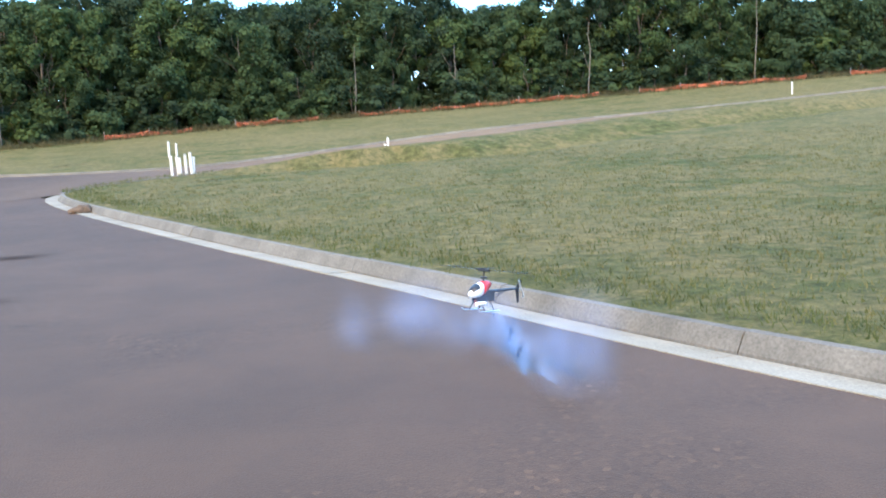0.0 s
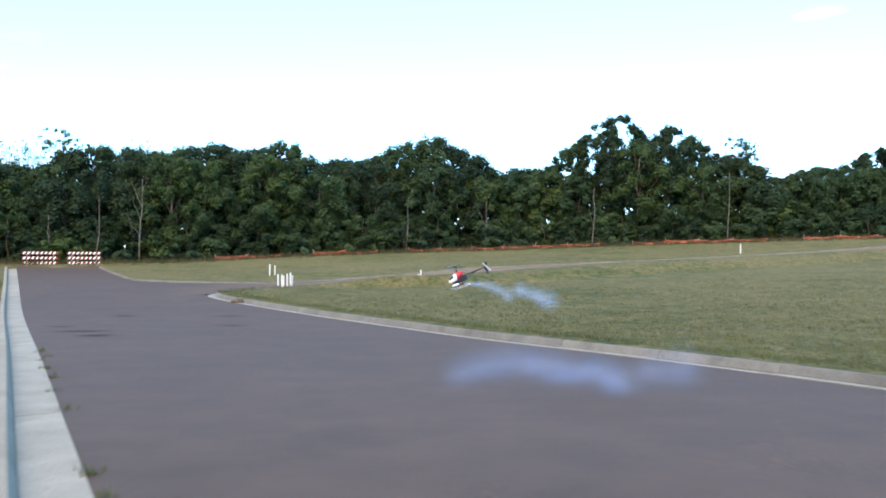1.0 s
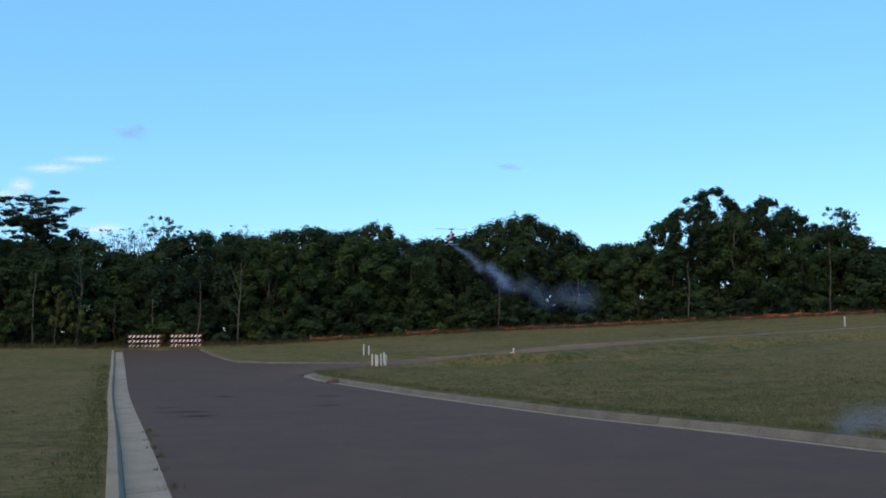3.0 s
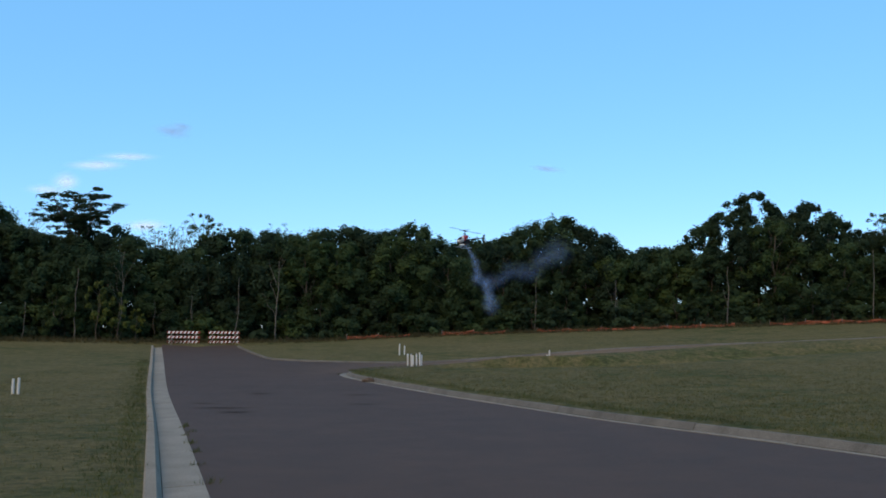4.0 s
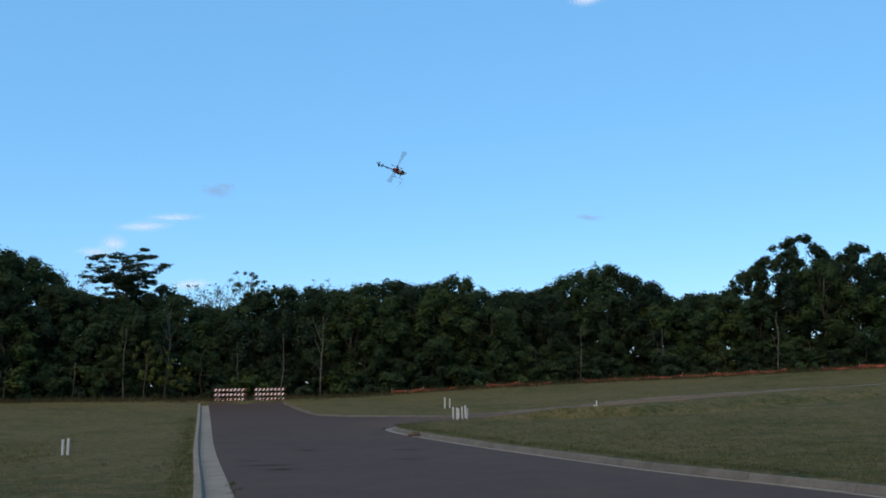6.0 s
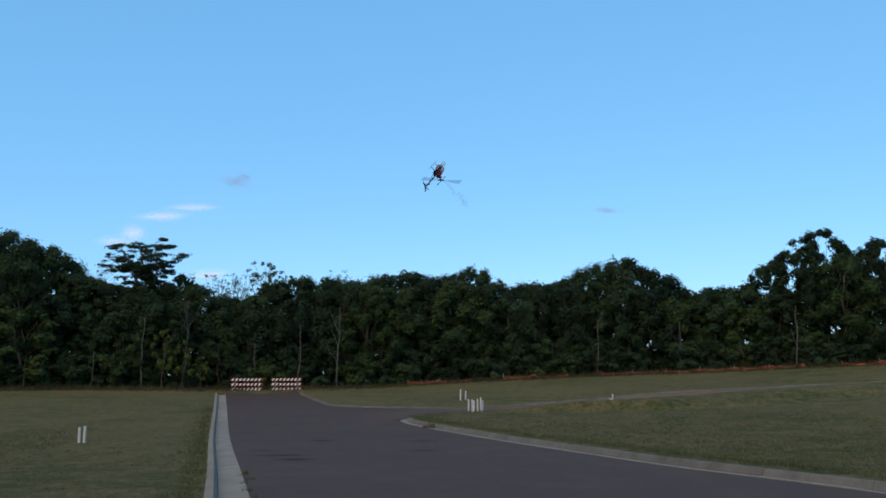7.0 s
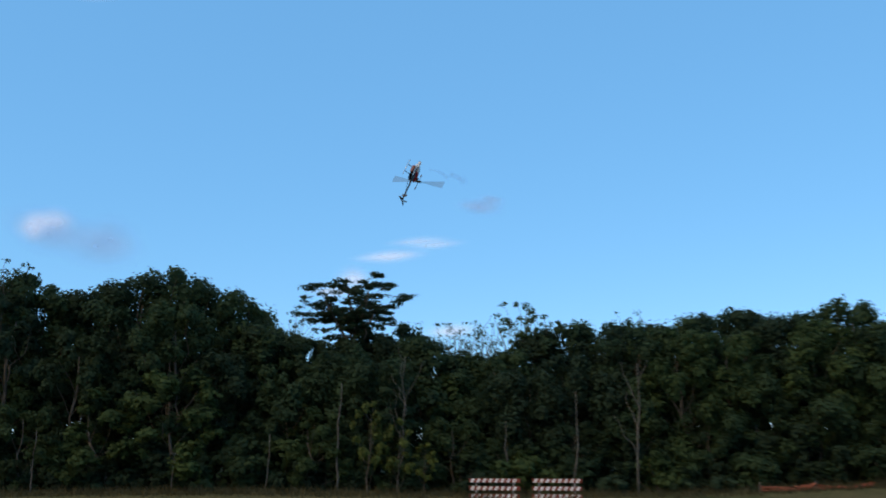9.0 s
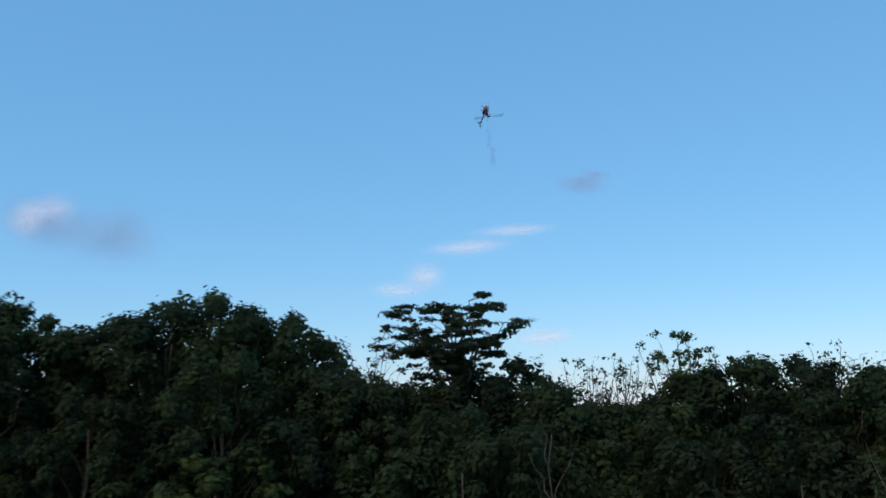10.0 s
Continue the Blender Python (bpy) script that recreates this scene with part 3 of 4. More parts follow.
def wood_tree(rng, bearing, reach, share, width, base, leaves, leaf, shape, label, size=0.215):
    """A tree of the wood, as tall as its share of the skyline there, its crown kept under the camera's skyline on all
    sides.
    """
    x, y = at_bearing(bearing, reach)
    z = land1(x, y)
    height = (canopy_height(x, y) - z) * share
    centres, radii = crown_lobes(rng, height, width, base, 30, shape)
    for c, r in zip(centres, radii):
        room = canopy_height(x + c[0], y + c[1]) - z - r * 1.0
        c[2] = min(c[2], room - abs(rng.normal()) * 0.15)
    t = grow("tree", rng, height, centres, radii, leaves, size, leaf, BARK, label, WOOD)
    t.matrix_basis = pose(x, y, z)
    return t


def stand(tree, bearing, reach, top, turn, wide, own_height):
    """Pose that stands a tree at a bearing and gives it the height that reaches top degrees above the eye."""
    x, y = at_bearing(bearing, reach)
    z = land1(x, y)
    s = (1.9 + reach * math.tan(radians(top)) - z) / own_height
    return pose(x, y, z, 0, 0, turn) @ Matrix.Diagonal((s * wide, s * wide, s, 1))


def replant(tree, m):
    """A copy of a plant with a size of its own."""
    return copy_thing(tree, m @ Matrix.Diagonal((*(1 / c for c in tree.scale), 1)))


def build_layered_tree(bearing, reach, top):
    """The flat-topped tree: limbs that fan out to thin level pads of leaves, with sky between them."""
    rng = np.random.default_rng(32)
    x, y = at_bearing(bearing, reach)
    z = land1(x, y)
    height = 1.9 + reach * math.tan(radians(top)) - z
    holder = new("tree")
    holder.matrix_basis = pose(x, y, z)
    bm = bmesh.new()
    stem = limb(bm, (0, 0, -0.4), (0.2, 0, height * 0.7), 0.26, 0.14, rng, 0.02, 9, 5)
    centres, radii = [], []
    for i in range(13):
        a = i * 2.399
        d = 0.5 + 2.8 * math.sqrt((i + 0.5) / 13)
        tip = Vector((math.cos(a) * d, math.sin(a) * d, height * (0.985 - 0.012 * d * d)))
        main = limb(bm, stem[-1 - i % 2], tip, 0.085, 0.02, rng, 0.06, 5, 5)
        for j in range(14):
            k = main[1 + j % 5]
            pad = k + Vector((rng.normal() * 0.6 + math.cos(a) * 0.3, rng.normal() * 0.6 + math.sin(a) * 0.3, rng.normal() * 0.32 + 0.1))
            pad.x, pad.y = max(-3.1, min(3.1, pad.x)), max(-3.1, min(3.1, pad.y))
            pad.z = min(pad.z, height - 0.1)
            limb(bm, k, pad, 0.022, 0.008, rng, 0.08, 4, 2)
            centres.append(pad)
            radii.append(rng.uniform(0.3, 0.75))
    part("trunk", bm, BARK, holder)
    v, f = foliage(centres, radii, 17000, 0.15, rng, 0.34, 7)
    raw("crown", v, f, LEAF_DARK, holder)
    return tagged(holder, "flat-topped tree with open layered branches against the sky", "tree", WOOD)


def build_twiggy_tree(seed, bearing, reach, top, spread, twigs, leaves, leaf, label):
    """A thin tree of upright twigs with few leaves."""
    rng = np.random.default_rng(seed)
    x, y = at_bearing(bearing, reach)
    z = land1(x, y)
    height = 1.9 + reach * math.tan(radians(top)) - z
    holder = new("tree")
    holder.matrix_basis = pose(x, y, z)
    bm = bmesh.new()
    stem = limb(bm, (0, 0, -0.4), (0, 0, height * 0.72), 0.13, 0.07, rng, 0.03, 7, 6)
    centres, radii = [], []
    for i in range(twigs):
        a = i * 2.399
        d = spread * math.sqrt((i + 0.5) / twigs)
        tip = Vector((math.cos(a) * d, math.sin(a) * d, height * (1 - rng.uniform(0, 0.12) - 0.05 * d / spread)))
        main = limb(bm, stem[3 + i % 4], tip, 0.05, 0.014, rng, 0.05, 4, 4)
        for j in range(4):
            k = main[1 + j]
            end = k + Vector((rng.normal() * 0.35, rng.normal() * 0.35, rng.uniform(0.2, 0.7)))
            end.z = min(end.z, height)
            limb(bm, k, end, 0.018, 0.007, rng, 0.05, 4, 2)
            centres.append(end)
            radii.append(rng.uniform(0.25, 0.45))
    part("trunk", bm, PALE_BARK, holder)
    v, f = foliage(centres, radii, leaves, 0.16, rng, 0.8, 5)
    raw("crown", v, f, leaf, holder)
    return tagged(holder, label, "tree", WOOD)


def build_wood():
    rng = np.random.default_rng(7)
    words = {LEAF: "tall broadleaf tree with a dense green crown", LEAF_DARK: "tall broadleaf tree with a very dark green crown", LEAF_BRIGHT: "younger tree with a paler yellow-green crown"}
    # the trees that make the skyline
    b = -44.0
    while b < 32:
        leaf = LEAF_DARK if rng.uniform() < 0.6 else LEAF
        slender = b > 10
        wood_tree(rng, b, reach_of_wood(b) + rng.uniform(5, 9), 1.0, rng.uniform(2.2, 2.9) if slender else rng.uniform(2.8, 3.8), rng.uniform(0.28, 0.4), 8800, leaf, "oak", words[leaf])
        b += rng.uniform(0.95, 1.25) if b < -28 else rng.uniform(1.15, 1.6)
    # the nearer trees, lower and leafy almost to the ground
    b = -43.5
    while b < 31:
        leaf = (LEAF, LEAF_DARK, LEAF_BRIGHT)[int(rng.choice(3, p=[0.5, 0.32, 0.18]))]
        wood_tree(rng, b, reach_of_wood(b) + rng.uniform(1, 4.5), rng.uniform(0.62, 0.95), rng.uniform(2.2, 3.3), rng.uniform(0.1, 0.3), 7800, leaf, "slim" if rng.uniform() < 0.3 else "oak", words[leaf])
        b += rng.uniform(1.4, 2.1)
    # deep shade behind, and the ring of wood that closes the place
    kinds = [build_tree(17, 14.0, 4.8, 0.03, 44, 3400, 0.6, LEAF_DARK, label=words[LEAF_DARK]), build_tree(18, 6.0, 2.4, 0.06, 20, 4600, 0.2, LEAF, label="young leafy tree at the edge of the wood"), build_tree(19, 6.0, 2.0, 0.08, 18, 3800, 0.2, LEAF_BRIGHT, label=words[LEAF_BRIGHT])]
    used = set()

    def put(k, bearing, reach, top, wide, own):
        m = stand(kinds[k], bearing, reach, top, rng.uniform(0, 360), wide, own)
        if k in used:
            replant(kinds[k], m)
        else:
            used.add(k)
            kinds[k].matrix_basis = m
    b = -48.0
    while b < 38:
        put(0, b, reach_of_wood(b) + rng.uniform(12, 15), min(skyline(b + d) for d in (-3, -1.5, 0, 1.5, 3)) - 1.0, 1.0, 14.0)
        b += rng.uniform(1.7, 2.3)
    for b in range(46, 312, 16):
        put(0, b, 95 + rng.uniform(0, 14), 7.5, 1.5, 14.0)
    b = -43.0
    while b < 31:
        put(int(rng.choice([1, 2], p=[0.75, 0.25])), b, reach_of_wood(b) + rng.uniform(-1.4, 1.2), skyline(b) * rng.uniform(0.28, 0.55), rng.uniform(0.9, 1.4), 6.0)
        b += rng.uniform(1.6, 2.9)
    # trees that stand out
    pale = leaf_material("yellow_green_leaves", (0.075, 0.105, 0.026), (0.15, 0.17, 0.05))
    for bearing, top, wide, seed in ((-23.7, 3.5, 0.62, 41), (-22.6, 2.9, 0.66, 42), (-21.6, 1.95, 0.8, 43)):
        t = build_tree(seed, 5.0, 1.5, 0.3, 12, 1100, 0.22, pale, BARK, "oak", label="low yellow-green sapling with drooping sprays", flat=0.7)
        t.matrix_basis = stand(t, bearing, reach_of_wood(bearing) - 2.6, top, 0, wide, 5.0)
    build_layered_tree(-24.95, 93, 8.6)
    build_twiggy_tree(36, -20.6, 93, 6.6, 1.5, 16, 420, LEAF, "thin bare-twigged tree with few leaves against the sky")
    build_twiggy_tree(37, -19.5, 93, 6.75, 1.2, 14, 380, LEAF, "thin bare-twigged tree with few leaves against the sky")
    build_twiggy_tree(38, -27.1, 93, 7.1, 0.9, 9, 360, LEAF, "thin bare-twigged tree beside the flat-topped tree")
    build_twiggy_tree(39, -17.9, 93, 7.25, 2.1, 18, 2100, LEAF_BRIGHT, "airy tree with sparse pale leaves over the wood")
    build_twiggy_tree(40, 21.5, 101, 7.1, 1.2, 16, 2400, LEAF, "slender tree with sparse leaves and sky behind it")
    build_twiggy_tree(44, -38.4, 92, 8.8, 1.5, 18, 2300, LEAF, "slender tree with sparse leaves and sky behind it")
    build_twiggy_tree(45, -13.4, 93, 6.95, 1.6, 12, 260, LEAF, "thin bare-twigged tree with few leaves against the sky")


def build_undergrowth():
    rng = np.random.default_rng(9)
    kinds = [build_shrub(51, LEAF, "leafy green shrub at the foot of the trees"), build_shrub(52, LEAF_DARK, "dark leafy shrub at the foot of the trees"), build_shrub(53, LEAF_BRIGHT, "paler yellow-green sapling bush at the wood's edge", 1300, 0.22)]
    used = set()
    b = -46.0
    while b < 40:
        for row in range(2):
            k = int(rng.choice([0, 1, 2], p=[0.45, 0.42, 0.13]))
            x, y = at_bearing(b + rng.uniform(-0.6, 0.6), reach_of_wood(b) - 1.2 + row * 2.6 + rng.uniform(-0.7, 0.7))
            s = rng.uniform(0.6, 1.1) + row * 0.5
            m = pose(x, y, land1(x, y) + 0.1, 0, 0, rng.uniform(0, 360)) @ Matrix.Diagonal((s * 1.2, s * 1.2, s, 1))
            if k in used:
                replant(kinds[k], m)
            else:
                used.add(k)
                kinds[k].matrix_basis = m
        b += rng.uniform(0.9, 1.6)
    for bearing, tall, r, seed, forks in ((-16.0, 5.6, 0.10, 61, 0), (-13.7, 7.0, 0.12, 62, 4), (-18.6, 4.0, 0.09, 63, 2), (-24.9, 6.0, 0.13, 64, 0), (1.8, 5.0, 0.09, 65, 1), (6.5, 4.6, 0.10, 66, 2), (12.9, 5.5, 0.12, 67, 1), (20.6, 6.4, 0.11, 68, 0), (-27.5, 3.2, 0.09, 69, 0), (-36.0, 3.4, 0.09, 70, 1), (-31.0, 2.6, 0.08, 71, 0), (-22.5, 7.5, 0.08, 72, 7)):
        x, y = at_bearing(bearing, reach_of_wood(bearing) - 2.2)
        build_snag(x, y, tall, r * 0.5, seed, forks)


def build_fence():
    """Sagging orange netting on stakes along the wood, in lengths between stakes."""
    rng = np.random.default_rng(21)
    bearings = np.arange(-9.5, 34, 1.9)
    for i, (b0, b1) in enumerate(zip(bearings, bearings[1:])):
        if i in (2, 5, 12, 17):
            continue
        a, c = at_bearing(b0, reach_of_wood(b0) - 3.6), at_bearing(b1, reach_of_wood(b1) - 3.6)
        holder = new("barrier_netting")
        holder.matrix_basis = pose(a[0], a[1], land1(*a) + 0.12)
        n, m = 14, 5
        verts = []
        tall = rng.uniform(0.22, 0.38)
        for j in range(n + 1):
            u = j / n
            x, y = a[0] + (c[0] - a[0]) * u, a[1] + (c[1] - a[1]) * u
            sag = tall - 0.15 * math.sin(math.pi * u) * rng.uniform(0.7, 1.2)
            for k in range(m + 1):
                w = k / m
                verts.append((x - a[0] + rng.normal() * 0.02, y - a[1] + rng.normal() * 0.05 + 0.05 * math.sin(9 * u + 3 * w), land1(x, y) - land1(*a) + 0.03 + sag * w))
        faces = [(j * (m + 1) + k, (j + 1) * (m + 1) + k, (j + 1) * (m + 1) + k + 1, j * (m + 1) + k + 1) for j in range(n) for k in range(m)]
        net = raw("netting", verts, faces, NETTING, holder)
        sol = net.modifiers.new("thickness", "SOLIDIFY")
        sol.thickness = 0.012
        bm = bmesh.new()
        rod(bm, (0, 0, -0.2), (0.03, 0, tall + 0.2), 0.02, 0.02, 6)
        part("stake", bm, STEEL, holder)
        tagged(holder, "sagging bright orange plastic netting on a thin stake", "netting", "barrier netting along the wood")


def build_tufts(name, points, heights, material, label, blades, spread, width, rng, kind="stuff"):
    """Tapered blades in tufts, one mesh."""
    verts, faces = [], []
    for (x, y, z), h in zip(points, heights):
        for _ in range(blades):
            a = rng.uniform(0, 6.283)
            ox, oy = rng.normal(0, spread, 2)
            hh = h * rng.uniform(0.5, 1.2)
            lx, ly = rng.normal(0, 0.4, 2) * hh
            dx, dy = math.cos(a) * width, math.sin(a) * width
            k = len(verts)
            verts += [(x + ox - dx, y + oy - dy, z), (x + ox + dx, y + oy + dy, z), (x + ox + lx, y + oy + ly, z + hh)]
            faces.append((k, k + 1, k + 2))
    ob = raw(name, verts, faces, material)
    return tagged(ob, label, name.replace("_", " "), kind=kind)


def build_grass():
    rng = np.random.default_rng(5)
    # short blades over the near field
    n = 90000
    x, y = rng.uniform(-22, 26, n), rng.uniform(4, 50, n)
    keep = ~inside(x, y, ROAD_OUTLINE) & (np.minimum(away(x, y, LEFT_EDGE), away(x, y, RIGHT_EDGE)) > 0.9) & (rng.uniform(0, 1, n) < np.clip(1.5 - y / 40, 0.15, 1))
    x, y = x[keep], y[keep]
    z = land(x, y) + np.where(away(x, y, RIGHT_EDGE) < 5, 0.165, 0.13)
    build_tufts("field_grass", np.column_stack([x, y, z]), np.full(len(x), 0.06), BLADE, "short mown grass blades, green and straw, in the field", 4, 0.06, 0.008, rng)
    # longer growth against the backs of the kerbs
    pts = []
    for line, side, pan in ((LEFT_EDGE, 1, 0.66), (RIGHT_EDGE, -1, 0.3)):
        nn = normals(line, side)
        for p, v in zip(line, nn):
            if 2 < p[1] < 55:
                for _ in range(13):
                    q = p + v * (pan + 0.22 + abs(rng.normal()) * 0.4) + rng.uniform(-0.25, 0.25, 2)
                    if np.min(np.hypot(line[:, 0] - q[0], line[:, 1] - q[1])) > pan + 0.16:
                        pts.append((q[0], q[1], land1(*q) + (0.14 if side > 0 else 0.19)))
    for y in rng.uniform(7, 22, 12):
        # weeds in the crack beside the gutter pan
        k = int(np.argmin(abs(LEFT_EDGE[:, 1] - y)))
        q = LEFT_EDGE[k] + rng.normal(0, 0.03, 2) + np.array([0.03, 0.0])
        pts += [(q[0] + rng.normal() * 0.03, q[1] + rng.normal() * 0.06, land1(*q)) for _ in range(4)]
    build_tufts("edge_grass", pts, rng.uniform(0.06, 0.13, len(pts)), BLADE_GREEN, "longer untrimmed grass along the back of the kerb", 5, 0.05, 0.007, rng)
    # dry weeds before the wood
    pts = []
    for b in np.arange(-44, 38, 0.12):
        for _ in range(5):
            r = reach_of_wood(b) - 3.4 + rng.normal() * 0.9
            q = at_bearing(b + rng.uniform(-0.1, 0.1), r)
            pts.append((q[0], q[1], land1(*q) + 0.1))
    build_tufts("dry_weeds", pts, rng.uniform(0.2, 0.6, len(pts)), STRAW, "tall dry weeds and grass at the edge of the wood", 7, 0.16, 0.02, rng)


# ---------- sky: small clouds ----------
def flakes(name, items, material, parent):
    """Soft flakes, each a part: centre, half width, half height, turn about the line of sight, facing bearing."""
    n = 14
    for (x, y, z), w, h, roll, bearing in items:
        verts, faces, uvs = [(0, 0, 0)], [], []
        for i in range(n):
            a = 6.28319 * i / n
            verts.append((w * math.cos(a), 0.15 * min(w, h) * math.sin(3 * a), h * math.sin(a)))
        for i in range(n):
            j = (i + 1) % n
            faces.append((0, 1 + i, 1 + j))
            a, b = 6.28319 * i / n, 6.28319 * j / n
            uvs += [(0, 0), (math.cos(a), math.sin(a)), (math.cos(b), math.sin(b))]
        ob = raw(name, verts, faces, material, parent, uvs=uvs)
        ob.matrix_local = pose(x, y, z, 0, 0, -bearing) @ pose(0, 0, 0, 0, roll, 0)


def build_clouds():
    far = 112.0
    # sunlit and shaded cloud sides painted as two tones, with glow added to both
    lit = haze_material("cloud_lit", (0.95, 0.92, 1.0), 0.62, 0.12, 0.55)
    grey = haze_material("cloud_grey", (0.42, 0.52, 0.74), 0.62, 0.06, 0.36)
    rng = np.random.default_rng(3)
    # bearing, height and half sizes in degrees, and which cloud stuff
    banks = [("pinkish white wisps of cloud low in the sky", [(-22.6, 10.65, 1.6, 0.32, lit), (-24.0, 9.95, 1.9, 0.32, lit), (-25.7, 8.8, 1.1, 0.5, lit), (-26.6, 8.45, 1.4, 0.28, lit), (-21.3, 6.6, 1.6, 0.35, lit)]),
             ("small grey-violet cloud with a pale end painted as sunlit", [(-39.4, 10.75, 0.8, 0.85, lit), (-38.7, 11.0, 1.0, 0.65, lit), (-38.0, 10.6, 2.4, 1.15, grey), (-36.9, 10.35, 2.1, 1.0, grey)]),
             ("thin dark wisp of cloud", [(2.3, 10.5, 1.3, 0.22, grey), (-20.2, 12.15, 1.5, 0.34, grey), (-19.4, 12.4, 0.8, 0.25, grey)]),
             ("pale wisp of cloud high over the wood", [(25.3, 13.8, 1.6, 0.3, lit), (-38.5, 20.8, 2.0, 0.4, lit), (3.0, 23.2, 1.4, 0.5, lit), (5.4, 23.6, 0.6, 0.4, lit), (-42.2, 9.7, 1.3, 0.18, lit), (-42.6, 7.2, 1.0, 0.5, grey)])]
    for label, items in banks:
        holder = new("cloud")
        fl = {lit: [], grey: []}
        for b, e, w, h, mat in items:
            for _ in range(2):
                bb, ee = b + rng.normal() * w * 0.2, e + rng.normal() * h * 0.15
                r = far + rng.uniform(-4, 4)
                x, y = at_bearing(bb, r)
                k = r * math.tan(radians(1))
                fl[mat].append(((x, y, 1.9 + r * math.tan(radians(ee))), w * k * rng.uniform(0.7, 1.15), h * k * rng.uniform(0.8, 1.4), -5 if mat is lit else 8, bb))
        for mat, rows in fl.items():
            flakes("wisp", rows, mat, holder)
        tagged(holder, label, "cloud", kind="structure")


# ---------- helicopter ----------
def paint(name, colour, rough=0.35, metal=0.0):
    return surface(name, tuple(c * 0.9 for c in colour), colour, 20, 120, rough, 0.02, metal)


def loft(bm, sections, sides=14):
    """Skin through ellipses: x, z, half width, half height."""
    rings = []
    for x, z, w, h in sections:
        rings.append([bm.verts.new((x, w * math.cos(6.28319 * i / sides), z + h * math.sin(6.28319 * i / sides))) for i in range(sides)])
    for a, b in zip(rings, rings[1:]):
        for i in range(sides):
            bm.faces.new((a[i], a[(i + 1) % sides], b[(i + 1) % sides], b[i]))
    bm.faces.new(rings[0][::-1])
    bm.faces.new(rings[-1])
    return smooth(bm)


def build_helicopter():
    red, white, black = paint("red_gloss", (0.42, 0.025, 0.03)), paint("white_gloss", (0.6, 0.6, 0.6)), paint("black_carbon", (0.02, 0.02, 0.024), 0.4)
    silver = paint("bright_metal", (0.6, 0.6, 0.62), 0.3, 0.8)
    blur, bn, bl, bb = shader("spinning_blade")
    bb.inputs["Base Color"].default_value = (0.03, 0.03, 0.035, 1)
    bb.inputs["Alpha"].default_value = 0.22
    h = new("model_helicopter")
    bm = bmesh.new()
    loft(bm, [(0.185, -0.03, 0.004, 0.006), (0.172, -0.028, 0.024, 0.024), (0.14, -0.018, 0.039, 0.042), (0.095, -0.004, 0.047, 0.058), (0.07, 0.004, 0.048, 0.062), (0.04, 0.012, 0.047, 0.063)])
    canopy = part("canopy", bm, white, h, "white front of the canopy")
    bm = bmesh.new()
    loft(bm, [(0.04, 0.012, 0.048, 0.064), (0.015, 0.02, 0.045, 0.06), (-0.02, 0.03, 0.04, 0.054), (-0.06, 0.042, 0.029, 0.04), (-0.10, 0.05, 0.010, 0.016)])
    part("canopy_rear", bm, red, h, "red rear of the canopy")
    bm = bmesh.new()
    loft(bm, [(0.162, -0.004, 0.029, 0.012), (0.135, 0.010, 0.038, 0.026), (0.095, 0.024, 0.044, 0.036)], 12)
    part("windscreen", bm, black, h, "smoked dark windscreen")
    for s in (-1, 1):
        bm = bmesh.new()
        box(bm, (0.24, 0.004, 0.09), (-0.01, s * 0.026, -0.045), bevel=0.002)
        part("side_frame", bm, black, h)
        bm = bmesh.new()
        rod(bm, (-0.13, s * 0.085, -0.165), (0.13, s * 0.085, -0.165), 0.006, 0.006, 8)
        rod(bm, (0.13, s * 0.085, -0.165), (0.165, s * 0.085, -0.145), 0.006, 0.004, 8)
        part("skid", bm, silver, h)
        for x in (-0.06, 0.07):
            bm = bmesh.new()
            rod(bm, (x, s * 0.03, -0.085), (x, s * 0.085, -0.165), 0.006, 0.006, 6)
            part("skid_strut", bm, black, h)
    bm = bmesh.new()
    box(bm, (0.12, 0.045, 0.05), (0.03, 0, -0.1), bevel=0.006)
    part("engine", bm, paint("dull_red_brown", (0.2, 0.07, 0.06), 0.6), h)
    bm = bmesh.new()
    rod(bm, (0.06, 0.07, -0.10), (0.17, 0.07, -0.10), 0.018, 0.018, 12)
    part("muffler", bm, white, h, "white exhaust canister")
    bm = bmesh.new()
    rod(bm, (-0.08, 0, -0.01), (-0.50, 0, 0.0), 0.013, 0.011, 10)
    part("tail_boom", bm, black, h)
    for s in (-1, 1):
        bm = bmesh.new()
        rod(bm, (-0.10, s * 0.024, -0.075), (-0.34, s * 0.006, -0.01), 0.003, 0.003, 6)
        part("boom_brace", bm, black, h)
    bm = bmesh.new()
    for v in ((-0.46, 0, 0.0), (-0.52, 0, 0.075), (-0.545, 0, 0.07), (-0.515, 0, 0.0), (-0.52, 0, -0.12), (-0.50, 0, -0.125)):
        bm.verts.new(v)
    f = bm.faces.new(bm.verts)
    r = bmesh.ops.extrude_face_region(bm, geom=[f])
    bmesh.ops.translate(bm, verts=[g for g in r["geom"] if isinstance(g, bmesh.types.BMVert)], vec=(0, 0.005, 0))
    part("tail_fin", bm, black, h)
    bm = bmesh.new()
    box(bm, (0.04, 0.08, 0.004), (-0.40, 0, 0.0), bevel=0.001)
    part("stabiliser", bm, black, h)
    bm = bmesh.new()
    rod(bm, (-0.505, 0.02, 0), (-0.505, 0.035, 0), 0.012, 0.012, 8)
    box(bm, (0.022, 0.003, 0.18), (-0.505, 0.032, 0.0), (0, 30, 0))
    part("tail_rotor", bm, silver, h)
    bm = bmesh.new()
    rod(bm, (0, 0, 0.05), (0, 0, 0.185), 0.006, 0.006, 8)
    rod(bm, (0, 0, 0.10), (0, 0, 0.115), 0.03, 0.03, 12)
